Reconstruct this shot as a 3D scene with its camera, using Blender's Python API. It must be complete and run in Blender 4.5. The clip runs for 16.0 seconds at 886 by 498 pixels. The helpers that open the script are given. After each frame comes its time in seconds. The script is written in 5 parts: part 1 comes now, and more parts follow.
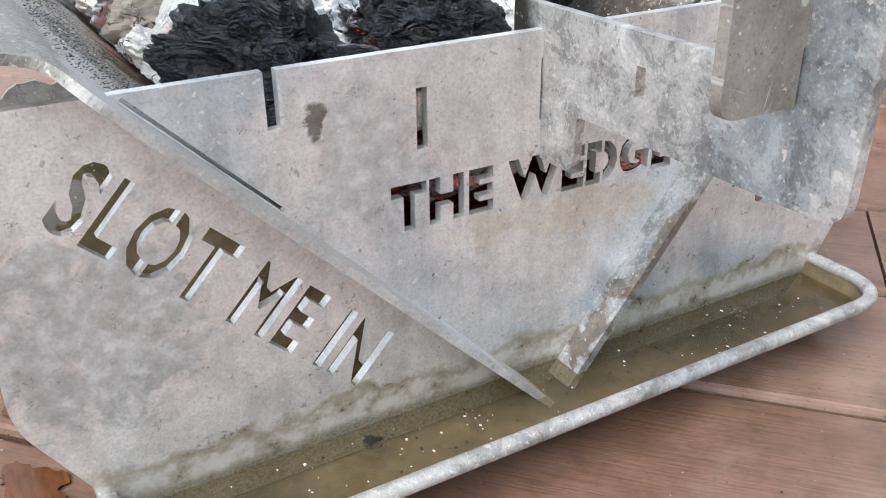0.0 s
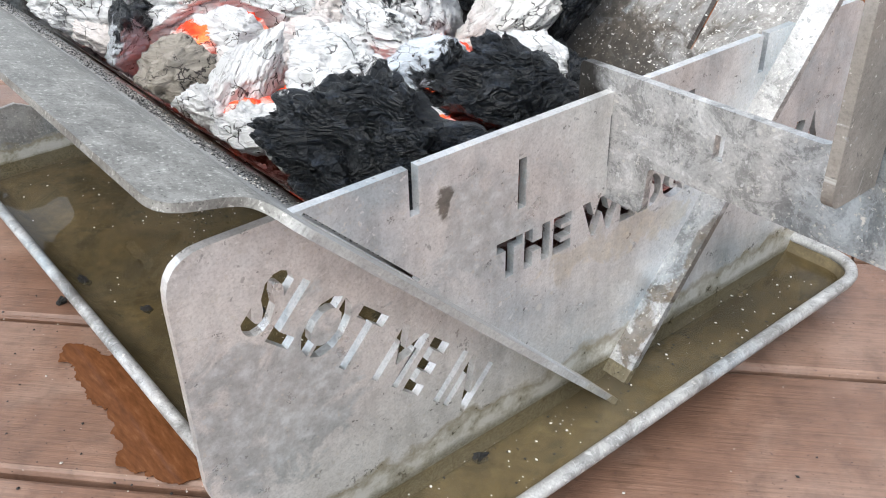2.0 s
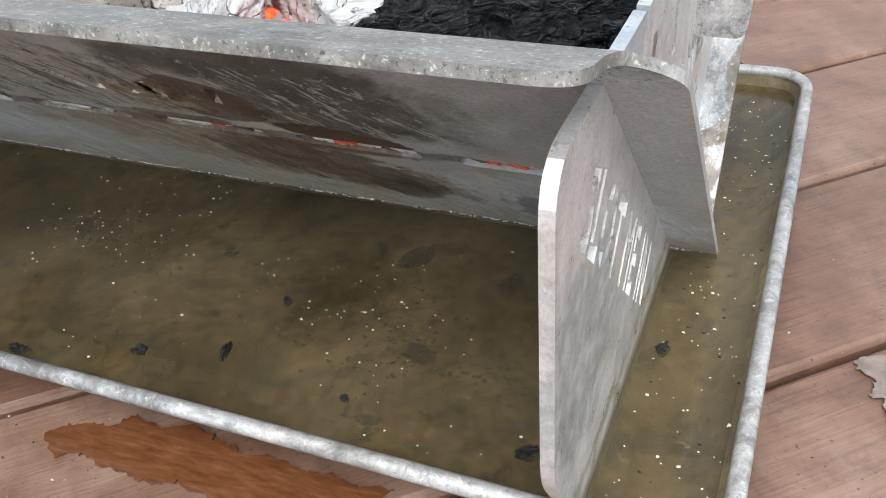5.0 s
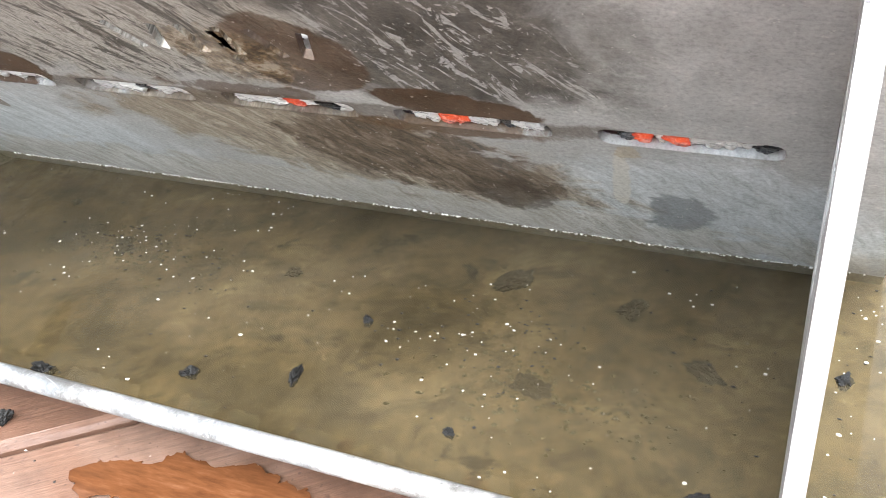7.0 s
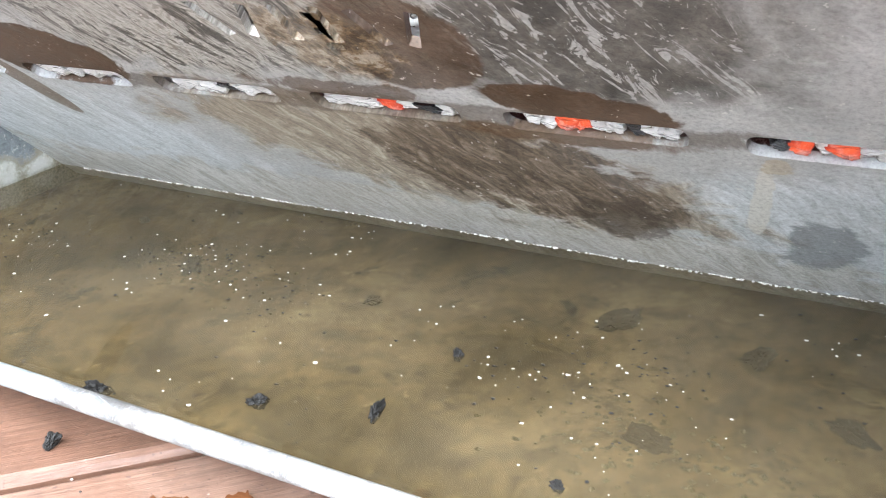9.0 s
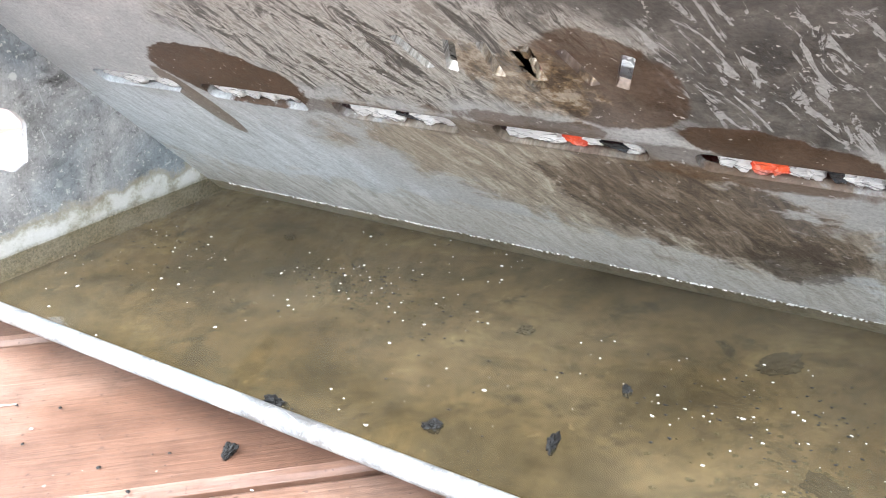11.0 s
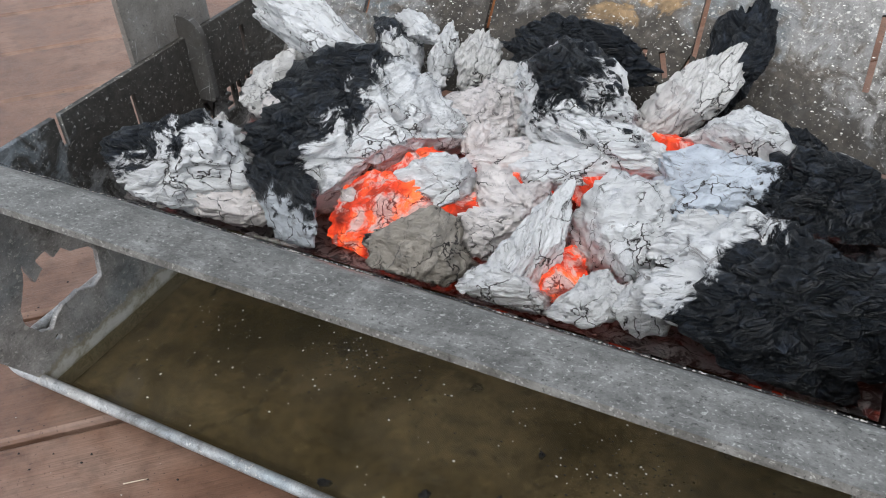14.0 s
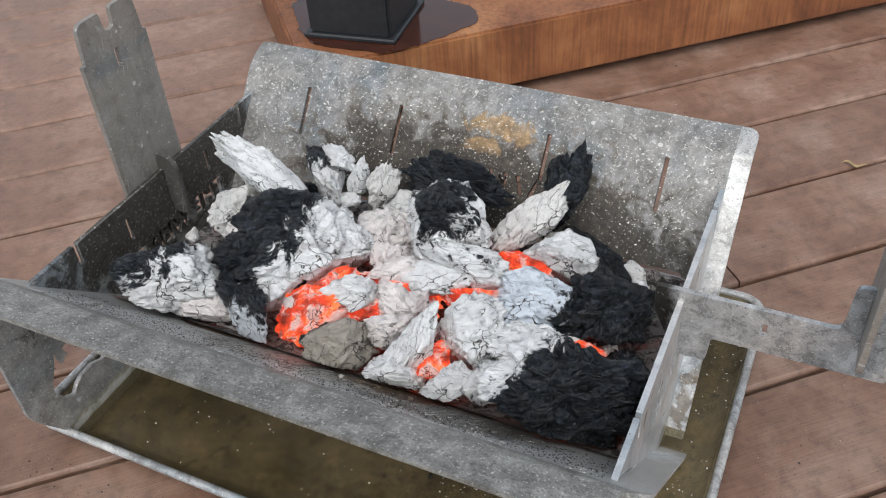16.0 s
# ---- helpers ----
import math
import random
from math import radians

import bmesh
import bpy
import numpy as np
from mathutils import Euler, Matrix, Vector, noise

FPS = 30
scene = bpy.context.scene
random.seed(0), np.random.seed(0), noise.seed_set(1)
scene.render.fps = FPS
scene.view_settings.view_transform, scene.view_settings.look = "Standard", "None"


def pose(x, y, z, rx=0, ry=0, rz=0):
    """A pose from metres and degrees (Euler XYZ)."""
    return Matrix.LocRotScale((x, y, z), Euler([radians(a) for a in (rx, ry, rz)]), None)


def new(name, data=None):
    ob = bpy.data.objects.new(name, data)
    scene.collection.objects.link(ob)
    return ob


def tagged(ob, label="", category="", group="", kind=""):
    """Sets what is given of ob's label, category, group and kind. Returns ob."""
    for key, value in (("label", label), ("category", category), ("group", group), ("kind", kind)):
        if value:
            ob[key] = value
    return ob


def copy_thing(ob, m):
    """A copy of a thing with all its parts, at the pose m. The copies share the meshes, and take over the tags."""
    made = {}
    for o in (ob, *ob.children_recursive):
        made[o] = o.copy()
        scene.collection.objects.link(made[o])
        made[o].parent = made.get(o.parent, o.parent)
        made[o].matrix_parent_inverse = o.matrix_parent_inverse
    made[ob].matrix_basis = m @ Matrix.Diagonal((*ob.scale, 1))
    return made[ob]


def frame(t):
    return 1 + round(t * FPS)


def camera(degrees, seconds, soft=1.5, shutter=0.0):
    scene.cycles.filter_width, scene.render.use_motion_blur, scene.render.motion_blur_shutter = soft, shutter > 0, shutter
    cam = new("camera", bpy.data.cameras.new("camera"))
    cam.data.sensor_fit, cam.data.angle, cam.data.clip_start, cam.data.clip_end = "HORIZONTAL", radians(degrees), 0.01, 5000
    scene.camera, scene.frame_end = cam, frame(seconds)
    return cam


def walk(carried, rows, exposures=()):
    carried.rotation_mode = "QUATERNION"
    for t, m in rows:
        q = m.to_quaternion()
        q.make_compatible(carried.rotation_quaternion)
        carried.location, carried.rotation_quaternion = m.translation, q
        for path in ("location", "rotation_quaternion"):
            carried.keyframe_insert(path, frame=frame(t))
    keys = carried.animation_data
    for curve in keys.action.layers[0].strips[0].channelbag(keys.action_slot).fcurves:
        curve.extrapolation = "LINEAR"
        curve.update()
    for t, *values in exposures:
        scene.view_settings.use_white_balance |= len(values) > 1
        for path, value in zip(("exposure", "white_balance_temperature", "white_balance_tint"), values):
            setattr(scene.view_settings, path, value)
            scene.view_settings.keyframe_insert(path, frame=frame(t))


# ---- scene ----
cam = camera(52.5, 16.0, 1.0)
ROWS = [
    (0, 0.6235, -0.2277, 0.2973, 63.46, 0.64, 59.92),
    (0.5, 0.6034, -0.2399, 0.3140, 61.90, 0.14, 59.35),
    (1, 0.5893, -0.2590, 0.3302, 60.83, 0.91, 57.17),
    (1.5, 0.5756, -0.2937, 0.3544, 59.46, 0.77, 53.95),
    (2, 0.5760, -0.3261, 0.3813, 58.15, 1.10, 50.69),
    (2.5, 0.5633, -0.3780, 0.4029, 56.30, 1.37, 44.96),
    (3, 0.5309, -0.4457, 0.4620, 53.69, 3.47, 38.69),
    (3.5, 0.4573, -0.4426, 0.4573, 52.25, 4.02, 31.81),
    (4, 0.4137, -0.4581, 0.4006, 51.94, 4.06, 27.00),
    (4.2, 0.3995, -0.4495, 0.3810, 52.30, 3.76, 25.42),
    (6.3, 0.2975, -0.4225, 0.2695, 59.15, 3.40, 21.20),
    (6.5, 0.2930, -0.4190, 0.2646, 59.59, 3.32, 22.05),
    (7, 0.2850, -0.4065, 0.2477, 60.99, 3.37, 23.55),
    (7.5, 0.2780, -0.4000, 0.2326, 62.20, 3.25, 25.30),
    (8, 0.2710, -0.3892, 0.2213, 63.18, 2.95, 26.17),
    (8.5, 0.2599, -0.3856, 0.2130, 64.54, 2.68, 26.52),
    (9, 0.2519, -0.3843, 0.2148, 64.91, 2.72, 27.85),
    (9.5, 0.2422, -0.3878, 0.2145, 65.88, 2.43, 29.62),
    (10, 0.2329, -0.3924, 0.2134, 66.74, 2.14, 31.67),
    (10.2, 0.2292, -0.3925, 0.2121, 66.84, 2.21, 32.51),
    (12.3, 0.2047, -0.4419, 0.2980, 62.62, 1.81, 32.73),
    (12.5, 0.2103, -0.4409, 0.3172, 59.92, 2.24, 32.70),
    (13, 0.2212, -0.4493, 0.3741, 55.37, 2.38, 31.32),
    (13.5, 0.2326, -0.4568, 0.4238, 53.56, 2.51, 29.21),
    (14, 0.2527, -0.4629, 0.4959, 51.98, 3.83, 27.92),
    (14.5, 0.2785, -0.4771, 0.5688, 52.06, 4.00, 26.25),
    (15, 0.3029, -0.4933, 0.6085, 51.13, 4.24, 25.64),
    (15.5, 0.3351, -0.5195, 0.6729, 50.20, 4.04, 25.25),
    (16, 0.3658, -0.5501, 0.7333, 49.77, 3.30, 24.85),
]
EXPOSURES = [(0, 1.24, 6450), (2, 1.26, 6450), (3, 1.12, 6550), (4, 0.98, 6500), (6.5, 2.25, 6350), (7, 2.6, 6300), (7.5, 2.72, 6250), (9, 2.9, 6050), (10, 2.92, 5950), (12.5, 1.9, 6200), (13, 1.0, 6200), (13.5, 0.5, 6250), (14, 0.52, 6300), (15, 0.42, 6450), (16, 0.55, 6450)]
walk(cam, [(r[0], pose(*r[1:])) for r in ROWS], [(t, stops, kelvin, 7.5) for t, stops, kelvin in EXPOSURES])

# ---- light ----
world = bpy.data.worlds.new("sky")
scene.world = world
world.use_nodes = True
wn = world.node_tree.nodes
sky = wn.new("ShaderNodeTexSky")
sky.sky_type, sky.sun_disc = "NISHITA", False
sky.sun_elevation, sky.sun_rotation = radians(55), radians(160)
wn["Background"].inputs["Strength"].default_value = 0.15
haze = wn.new("ShaderNodeHueSaturation")          # an overcast sky is nearly colourless
haze.inputs["Saturation"].default_value = 0.35
world.node_tree.links.new(sky.outputs[0], haze.inputs["Color"])
world.node_tree.links.new(haze.outputs[0], wn["Background"].inputs["Color"])
sun = new("sun", bpy.data.lights.new("sun", "SUN"))
sun.data.energy, sun.data.angle, sun.data.color = 1.5, radians(60), (1.0, 0.97, 0.92)
sun.rotation_euler = (radians(35), 0, radians(20))


# ---- materials ----
def material(name):
    m = bpy.data.materials.new(name)
    m.use_nodes = True
    t = m.node_tree
    return m, t, t.nodes["Principled BSDF"]


def node(t, kind, **sockets):
    n = t.nodes.new("ShaderNode" + kind)
    for key, value in sockets.items():
        n.inputs[key.replace("_", " ")].default_value = value
    return n


def coords(t, scale=(1, 1, 1), turn=(0, 0, 0), space="Object"):
    c = t.nodes.new("ShaderNodeTexCoord")
    m = t.nodes.new("ShaderNodeMapping")
    m.inputs["Scale"].default_value = scale
    m.inputs["Rotation"].default_value = turn
    t.links.new(c.outputs[space], m.inputs["Vector"])
    return m.outputs[0]


def noise_tex(t, vec, scale, detail=6.0, rough=0.6, distortion=0.0):
    n = node(t, "TexNoise", Scale=scale, Detail=detail, Roughness=rough, Distortion=distortion)
    t.links.new(vec, n.inputs["Vector"])
    return n.outputs["Fac"]


def ramp(t, fac, stops):
    r = t.nodes.new("ShaderNodeValToRGB")
    e = r.color_ramp.elements
    while len(e) < len(stops):
        e.new(0.5)
    for k, (pos, col) in zip(e, stops):
        k.position = pos
        k.color = (*col, 1) if len(col) == 3 else col
    t.links.new(fac, r.inputs["Fac"])
    return r.outputs["Color"]


def grey(v):
    return (v, v, v)


def mix(t, fac, a, b, mode="MIX"):
    m = t.nodes.new("ShaderNodeMix")
    m.data_type, m.blend_type = "RGBA", mode
    for value, key in ((fac, 0), (a, 6), (b, 7)):
        if isinstance(value, (int, float)):
            m.inputs[key].default_value = value
        elif isinstance(value, tuple):
            m.inputs[key].default_value = (*value, 1)
        else:
            t.links.new(value, m.inputs[key])
    return m.outputs[2]


def math_node(t, op, a, b=0.0):
    m = t.nodes.new("ShaderNodeMath")
    m.operation = op
    for k, value in enumerate((a, b)):
        if isinstance(value, (int, float)):
            m.inputs[k].default_value = value
        else:
            t.links.new(value, m.inputs[k])
    return m.outputs[0]


def bump(t, p, height, strength, distance):
    b = node(t, "Bump", Strength=strength, Distance=distance)
    t.links.new(height, b.inputs["Height"])
    t.links.new(b.outputs["Normal"], p.inputs["Normal"])


def stain(t, v, c, at, size, col, strength=0.9, rag=0.5, scale=40):
    """A stain with a ragged edge, round a place on the sheet."""
    m = t.nodes.new("ShaderNodeMapping")
    m.vector_type = "TEXTURE"
    m.inputs["Location"].default_value = (*at, 0)
    m.inputs["Scale"].default_value = (*size, 1000)
    t.links.new(v, m.inputs["Vector"])
    ln = t.nodes.new("ShaderNodeVectorMath")
    ln.operation = "LENGTH"
    t.links.new(m.outputs[0], ln.inputs[0])
    n = noise_tex(t, v, scale, 5, 0.65, 0.8)
    d = math_node(t, "ADD", ln.outputs["Value"], math_node(t, "MULTIPLY", math_node(t, "SUBTRACT", n, 0.5), rag * 4))
    k = noise_tex(t, v, 130, 6, 0.7)
    col = mix(t, 1.0, ramp(t, k, [(0.3, grey(0.5)), (0.5, grey(1.0)), (0.72, grey(1.9))]), col, "MULTIPLY")
    return mix(t, ramp(t, d, [(0.7, grey(strength)), (1.12, grey(0))]), c, col)


def grain_coords(t, stretch, turn=0.0):
    """Coordinates turned in the sheet's plane and then stretched: sizes in metres along and across."""
    c = t.nodes.new("ShaderNodeTexCoord")
    m = t.nodes.new("ShaderNodeMapping")
    m.vector_type = "TEXTURE"
    m.inputs["Scale"].default_value = (*stretch, 1)
    m.inputs["Rotation"].default_value = (0, 0, turn)
    t.links.new(c.outputs["Object"], m.inputs["Vector"])
    return m.outputs[0]


def steel(name, tone=0.42, warm=0.0, spots=0.0, dark=0.0, metal=0.75, rough=0.42, stains=(), crust=0.0, runs=0.0, mottle=0.25, scratch=0.5):
    """Weathered galvanised steel: soft tonal zones, spangle, pale specks, scratches, soot, and a lime crust along the water line."""
    m, t, p = material(name)
    v = coords(t)
    big = noise_tex(t, v, 7, 4, 0.55, 0.6)
    mid = noise_tex(t, v, 60, 7, 0.7)
    fine = noise_tex(t, v, 700, 4, 0.75)
    c = ramp(t, big, [(0.36, (tone * 0.66, tone * 0.73, tone * 0.78)), (0.47, (tone * (1 + warm), tone, tone * (1.01 - warm))), (0.56, (tone * (1.02 + warm), tone, tone * (0.98 - abs(warm)))), (0.7, grey(tone * 1.08))])
    cell = node(t, "TexVoronoi", Scale=160.0, Randomness=1.0)
    t.links.new(v, cell.inputs["Vector"])
    c = mix(t, 0.16, c, ramp(t, cell.outputs["Color"], [(0.1, grey(0.75)), (0.9, grey(1.15))]), "MULTIPLY")
    c = mix(t, 0.4, c, ramp(t, mid, [(0.3, grey(0.66)), (0.48, grey(0.98)), (0.7, grey(1.15))]), "MULTIPLY")
    c = mix(t, 0.35, c, ramp(t, fine, [(0.34, grey(0.45)), (0.5, grey(1.0)), (0.68, grey(1.25))]), "MULTIPLY")
    weep = noise_tex(t, grain_coords(t, (0.012, 0.12)), 1.0, 5, 0.6, 0.4)
    c = mix(t, 0.5, c, ramp(t, weep, [(0.36, grey(0.78)), (0.5, grey(1.0)), (0.64, grey(1.1))]), "MULTIPLY")
    patina = noise_tex(t, v, 42, 10, 0.8, 0.5)
    c = mix(t, mottle, c, ramp(t, patina, [(0.43, grey(0.45)), (0.48, grey(0.95)), (0.54, grey(1.0)), (0.575, grey(1.35))]), "MULTIPLY")
    pock = noise_tex(t, v, 210, 5, 0.6, 0.3)
    c = mix(t, ramp(t, pock, [(0.64, grey(0)), (0.665, grey(0.6))]), c, grey(min(0.8, tone * 1.5)))
    c = mix(t, ramp(t, pock, [(0.3 + 0.07 * mottle, grey(0.6)), (0.33 + 0.07 * mottle, grey(0))]), c, grey(tone * 0.35))
    where = ramp(t, noise_tex(t, v, 9, 3, 0.5, 0.3), [(0.44, grey(0)), (0.58, grey(1))])
    for turn, across in ((0.5, 0.0011), (-0.35, 0.0009), (1.35, 0.0013)):
        scr = noise_tex(t, grain_coords(t, (0.03, across), turn), 1.0, 2, 0.5, 0.15)
        c = mix(t, math_node(t, "MULTIPLY", where, ramp(t, scr, [(0.68, grey(0)), (0.72, grey(scratch))])), c, (0.74, 0.75, 0.75))
    drop = node(t, "TexVoronoi", Scale=60.0, Randomness=1.0)
    t.links.new(v, drop.inputs["Vector"])
    few = ramp(t, noise_tex(t, v, 26, 2, 0.5), [(0.54, grey(0)), (0.62, grey(0.6))])
    edge = math_node(t, "ADD", drop.outputs["Distance"], math_node(t, "MULTIPLY", fine, 0.12))
    c = mix(t, math_node(t, "MULTIPLY", few, ramp(t, edge, [(0.18, grey(1)), (0.22, grey(0))])), c, (0.7, 0.69, 0.65))
    if spots:
        s = noise_tex(t, v, 260, 5, 0.65)
        c = mix(t, ramp(t, s, [(0.66 - 0.08 * spots, grey(0)), (0.69 - 0.04 * spots, grey(0.85))]), c, (0.66, 0.64, 0.6))
    if dark:
        s = noise_tex(t, v, 17, 8, 0.75, 0.8)
        c = mix(t, ramp(t, s, [(0.46, grey(0)), (0.62, grey(dark))]), c, (0.06, 0.05, 0.04))
    for at, size, col, strength, rag in stains:
        c = stain(t, v, c, at, size, col, strength, rag)
    if runs:
        run = noise_tex(t, grain_coords(t, (0.011, 0.11), 0.3), 1.0, 6, 0.65, 0.6)
        c = mix(t, runs, c, ramp(t, run, [(0.34, grey(0.45)), (0.5, grey(1.0)), (0.66, grey(1.35))]), "MULTIPLY")
    if stains:
        s = noise_tex(t, v, 330, 5, 0.65)
        c = mix(t, ramp(t, s, [(0.6, grey(0)), (0.66, grey(0.75))]), c, (0.58, 0.56, 0.52))
    if crust:
        sep = t.nodes.new("ShaderNodeSeparateXYZ")
        t.links.new(v, sep.inputs[0])
        uneven = math_node(t, "MULTIPLY", math_node(t, "SUBTRACT", noise_tex(t, v, 24, 7, 0.65), 0.5), 0.045)
        lvl = math_node(t, "ADD", sep.outputs["Y"], uneven)
        lime = ramp(t, mid, [(0.36, (0.25, 0.22, 0.14)), (0.46, (0.5, 0.48, 0.4)), (0.53, (0.66, 0.65, 0.6)), (0.62, (0.72, 0.71, 0.67))])
        c = mix(t, ramp(t, lvl, [(crust * 0.9, grey(0.75)), (crust * 0.98, grey(0.55)), (crust, grey(0))]), c, lime)
        c = mix(t, ramp(t, lvl, [(crust * 0.955, grey(0)), (crust * 0.985, grey(0.75)), (crust * 1.01, grey(0))]), c, (0.22, 0.165, 0.075))
        c = mix(t, ramp(t, math_node(t, "ADD", sep.outputs["Y"], math_node(t, "MULTIPLY", uneven, 0.35)), [(crust * 0.54, grey(0.9)), (crust * 0.6, grey(0.6)), (crust * 0.66, grey(0))]), c, ramp(t, fine, [(0.4, (0.12, 0.11, 0.07)), (0.6, (0.32, 0.3, 0.23))]))
    t.links.new(c, p.inputs["Base Color"])
    p.inputs["Metallic"].default_value = metal
    r = ramp(t, mid, [(0.3, grey(rough - 0.1)), (0.7, grey(rough + 0.18))])
    t.links.new(r, p.inputs["Roughness"])
    bump(t, p, math_node(t, "ADD", mid, fine), 0.3, 0.0005)
    return m


def patch_mask(t, v, at, size, turn=0.0, rag=0.3, scale=40, soft=0.12):
    """One inside a turned ellipse with a ragged edge, nought outside."""
    m = t.nodes.new("ShaderNodeMapping")
    m.vector_type = "TEXTURE"
    m.inputs["Location"].default_value = (*at, 0)
    m.inputs["Rotation"].default_value = (0, 0, turn)
    m.inputs["Scale"].default_value = (*size, 1000)
    t.links.new(v, m.inputs["Vector"])
    ln = t.nodes.new("ShaderNodeVectorMath")
    ln.operation = "LENGTH"
    t.links.new(m.outputs[0], ln.inputs[0])
    n = noise_tex(t, v, scale, 6, 0.65, 0.5)
    d = math_node(t, "ADD", ln.outputs["Value"], math_node(t, "MULTIPLY", math_node(t, "SUBTRACT", n, 0.5), rag * 4))
    return ramp(t, d, [(1.0 - soft, grey(1)), (1.0 + soft, grey(0))])


def fire_stained():
    """The front plate: lime-washed low down, scorched brown round its slots, smoked above, with flaked streaks."""
    m, t, p = material("scorched_steel")
    v = coords(t)
    fine = noise_tex(t, v, 500, 5, 0.75)
    mid = noise_tex(t, v, 55, 8, 0.7, 0.4)
    streak = noise_tex(t, grain_coords(t, (0.008, 0.026), -0.45), 1.0, 8, 0.72, 1.3)
    thin = noise_tex(t, grain_coords(t, (0.0016, 0.03), -0.4), 1.0, 4, 0.6, 0.3)
    c = ramp(t, mid, [(0.3, (0.28, 0.278, 0.27)), (0.5, (0.365, 0.362, 0.355)), (0.7, (0.44, 0.437, 0.425))])

    def lay(base, mask, col, strength):
        return mix(t, math_node(t, "MULTIPLY", mask, strength), base, col)
    lime = ramp(t, streak, [(0.36, (0.34, 0.36, 0.365)), (0.5, (0.48, 0.505, 0.52)), (0.64, (0.6, 0.62, 0.64))])
    c = lay(c, patch_mask(t, v, (0.2, 0.07), (0.17, 0.085), 0.0, 0.25, 25, 0.3), lime, 0.85)
    c = lay(c, patch_mask(t, v, (-0.24, 0.065), (0.085, 0.08), 0.0, 0.3, 30, 0.25), lime, 0.9)
    c = lay(c, patch_mask(t, v, (0.0, 0.03), (0.4, 0.035), 0.0, 0.5, 40, 0.25), ramp(t, streak, [(0.4, (0.28, 0.25, 0.2)), (0.6, (0.46, 0.44, 0.4))]), 0.7)
    tan = ramp(t, streak, [(0.36, (0.13, 0.1, 0.07)), (0.5, (0.26, 0.21, 0.15)), (0.62, (0.42, 0.38, 0.31))])
    c = lay(c, patch_mask(t, v, (-0.07, 0.105), (0.14, 0.05), 0.25, 0.5, 30, 0.25), tan, 0.85)
    brown = ramp(t, streak, [(0.38, (0.06, 0.045, 0.035)), (0.52, (0.125, 0.092, 0.066)), (0.64, (0.22, 0.18, 0.14))])
    c = lay(c, patch_mask(t, v, (-0.108, 0.103), (0.068, 0.043), 0.45, 0.45, 45, 0.15), brown, 0.9)
    c = lay(c, patch_mask(t, v, (-0.15, 0.068), (0.022, 0.024), 0.3, 0.5, 60, 0.2), (0.055, 0.04, 0.03), 0.7)
    smoke = ramp(t, mid, [(0.36, (0.03, 0.027, 0.024)), (0.52, (0.075, 0.066, 0.056)), (0.66, (0.15, 0.138, 0.12))])
    c = lay(c, patch_mask(t, v, (-0.145, 0.222), (0.09, 0.062), 0.2, 0.3, 22, 0.3), smoke, 0.88)
    flaked = patch_mask(t, v, (0.0, 0.212), (0.115, 0.05), 0.0, 0.35, 30, 0.2)
    c = lay(c, flaked, ramp(t, streak, [(0.42, (0.05, 0.043, 0.036)), (0.47, (0.2, 0.185, 0.16)), (0.52, (0.42, 0.405, 0.37)), (0.6, (0.2, 0.18, 0.15))]), 0.85)
    peel = math_node(t, "MULTIPLY", patch_mask(t, v, (-0.165, 0.21), (0.06, 0.04), 0.3, 0.3, 30, 0.2), ramp(t, streak, [(0.555, grey(0)), (0.58, grey(0.85))]))
    c = mix(t, peel, c, (0.36, 0.355, 0.345))
    wet = ramp(t, mid, [(0.36, (0.055, 0.031, 0.018)), (0.6, (0.1, 0.06, 0.037))])
    c = lay(c, patch_mask(t, v, (-0.096, 0.198), (0.03, 0.03), 0.3, 0.15, 40, 0.06), wet, 0.8)
    scorch = ramp(t, noise_tex(t, v, 120, 6, 0.7), [(0.4, (0.04, 0.025, 0.014)), (0.5, (0.2, 0.135, 0.07)), (0.58, (0.42, 0.36, 0.28))])
    c = lay(c, patch_mask(t, v, (-0.066, 0.194), (0.03, 0.022), 0.4, 0.6, 60, 0.25), scorch, 0.65)
    c = lay(c, patch_mask(t, v, (-0.05, 0.163), (0.045, 0.006), 0.0, 0.6, 60, 0.2), wet, 0.7)
    c = lay(c, patch_mask(t, v, (0.108, 0.168), (0.047, 0.026), 0.1, 0.14, 34, 0.04), wet, 0.97)
    c = lay(c, patch_mask(t, v, (0.152, 0.138), (0.009, 0.034), -0.25, 0.06, 30, 0.06), (0.16, 0.125, 0.095), 0.9)
    c = lay(c, patch_mask(t, v, (-0.15, 0.165), (0.036, 0.013), 0.15, 0.25, 40, 0.06), wet, 0.95)
    c = lay(c, patch_mask(t, v, (-0.06, 0.1515), (0.2, 0.0095), 0.0, 0.35, 60, 0.2), (0.085, 0.062, 0.045), 0.6)
    c = lay(c, patch_mask(t, v, (-0.14, 0.142), (0.05, 0.007), 0.0, 0.5, 50, 0.3), (0.1, 0.055, 0.025), 0.8)
    c = lay(c, patch_mask(t, v, (-0.207, 0.102), (0.0042, 0.034), 0.12, 0.4, 50, 0.15), (0.52, 0.5, 0.45), 0.8)
    c = lay(c, patch_mask(t, v, (-0.214, 0.137), (0.006, 0.007), 0.1, 0.5, 60, 0.2), (0.36, 0.29, 0.19), 0.6)
    c = lay(c, patch_mask(t, v, (-0.228, 0.07), (0.018, 0.025), 0.3, 0.5, 50, 0.2), (0.17, 0.18, 0.19), 0.75)
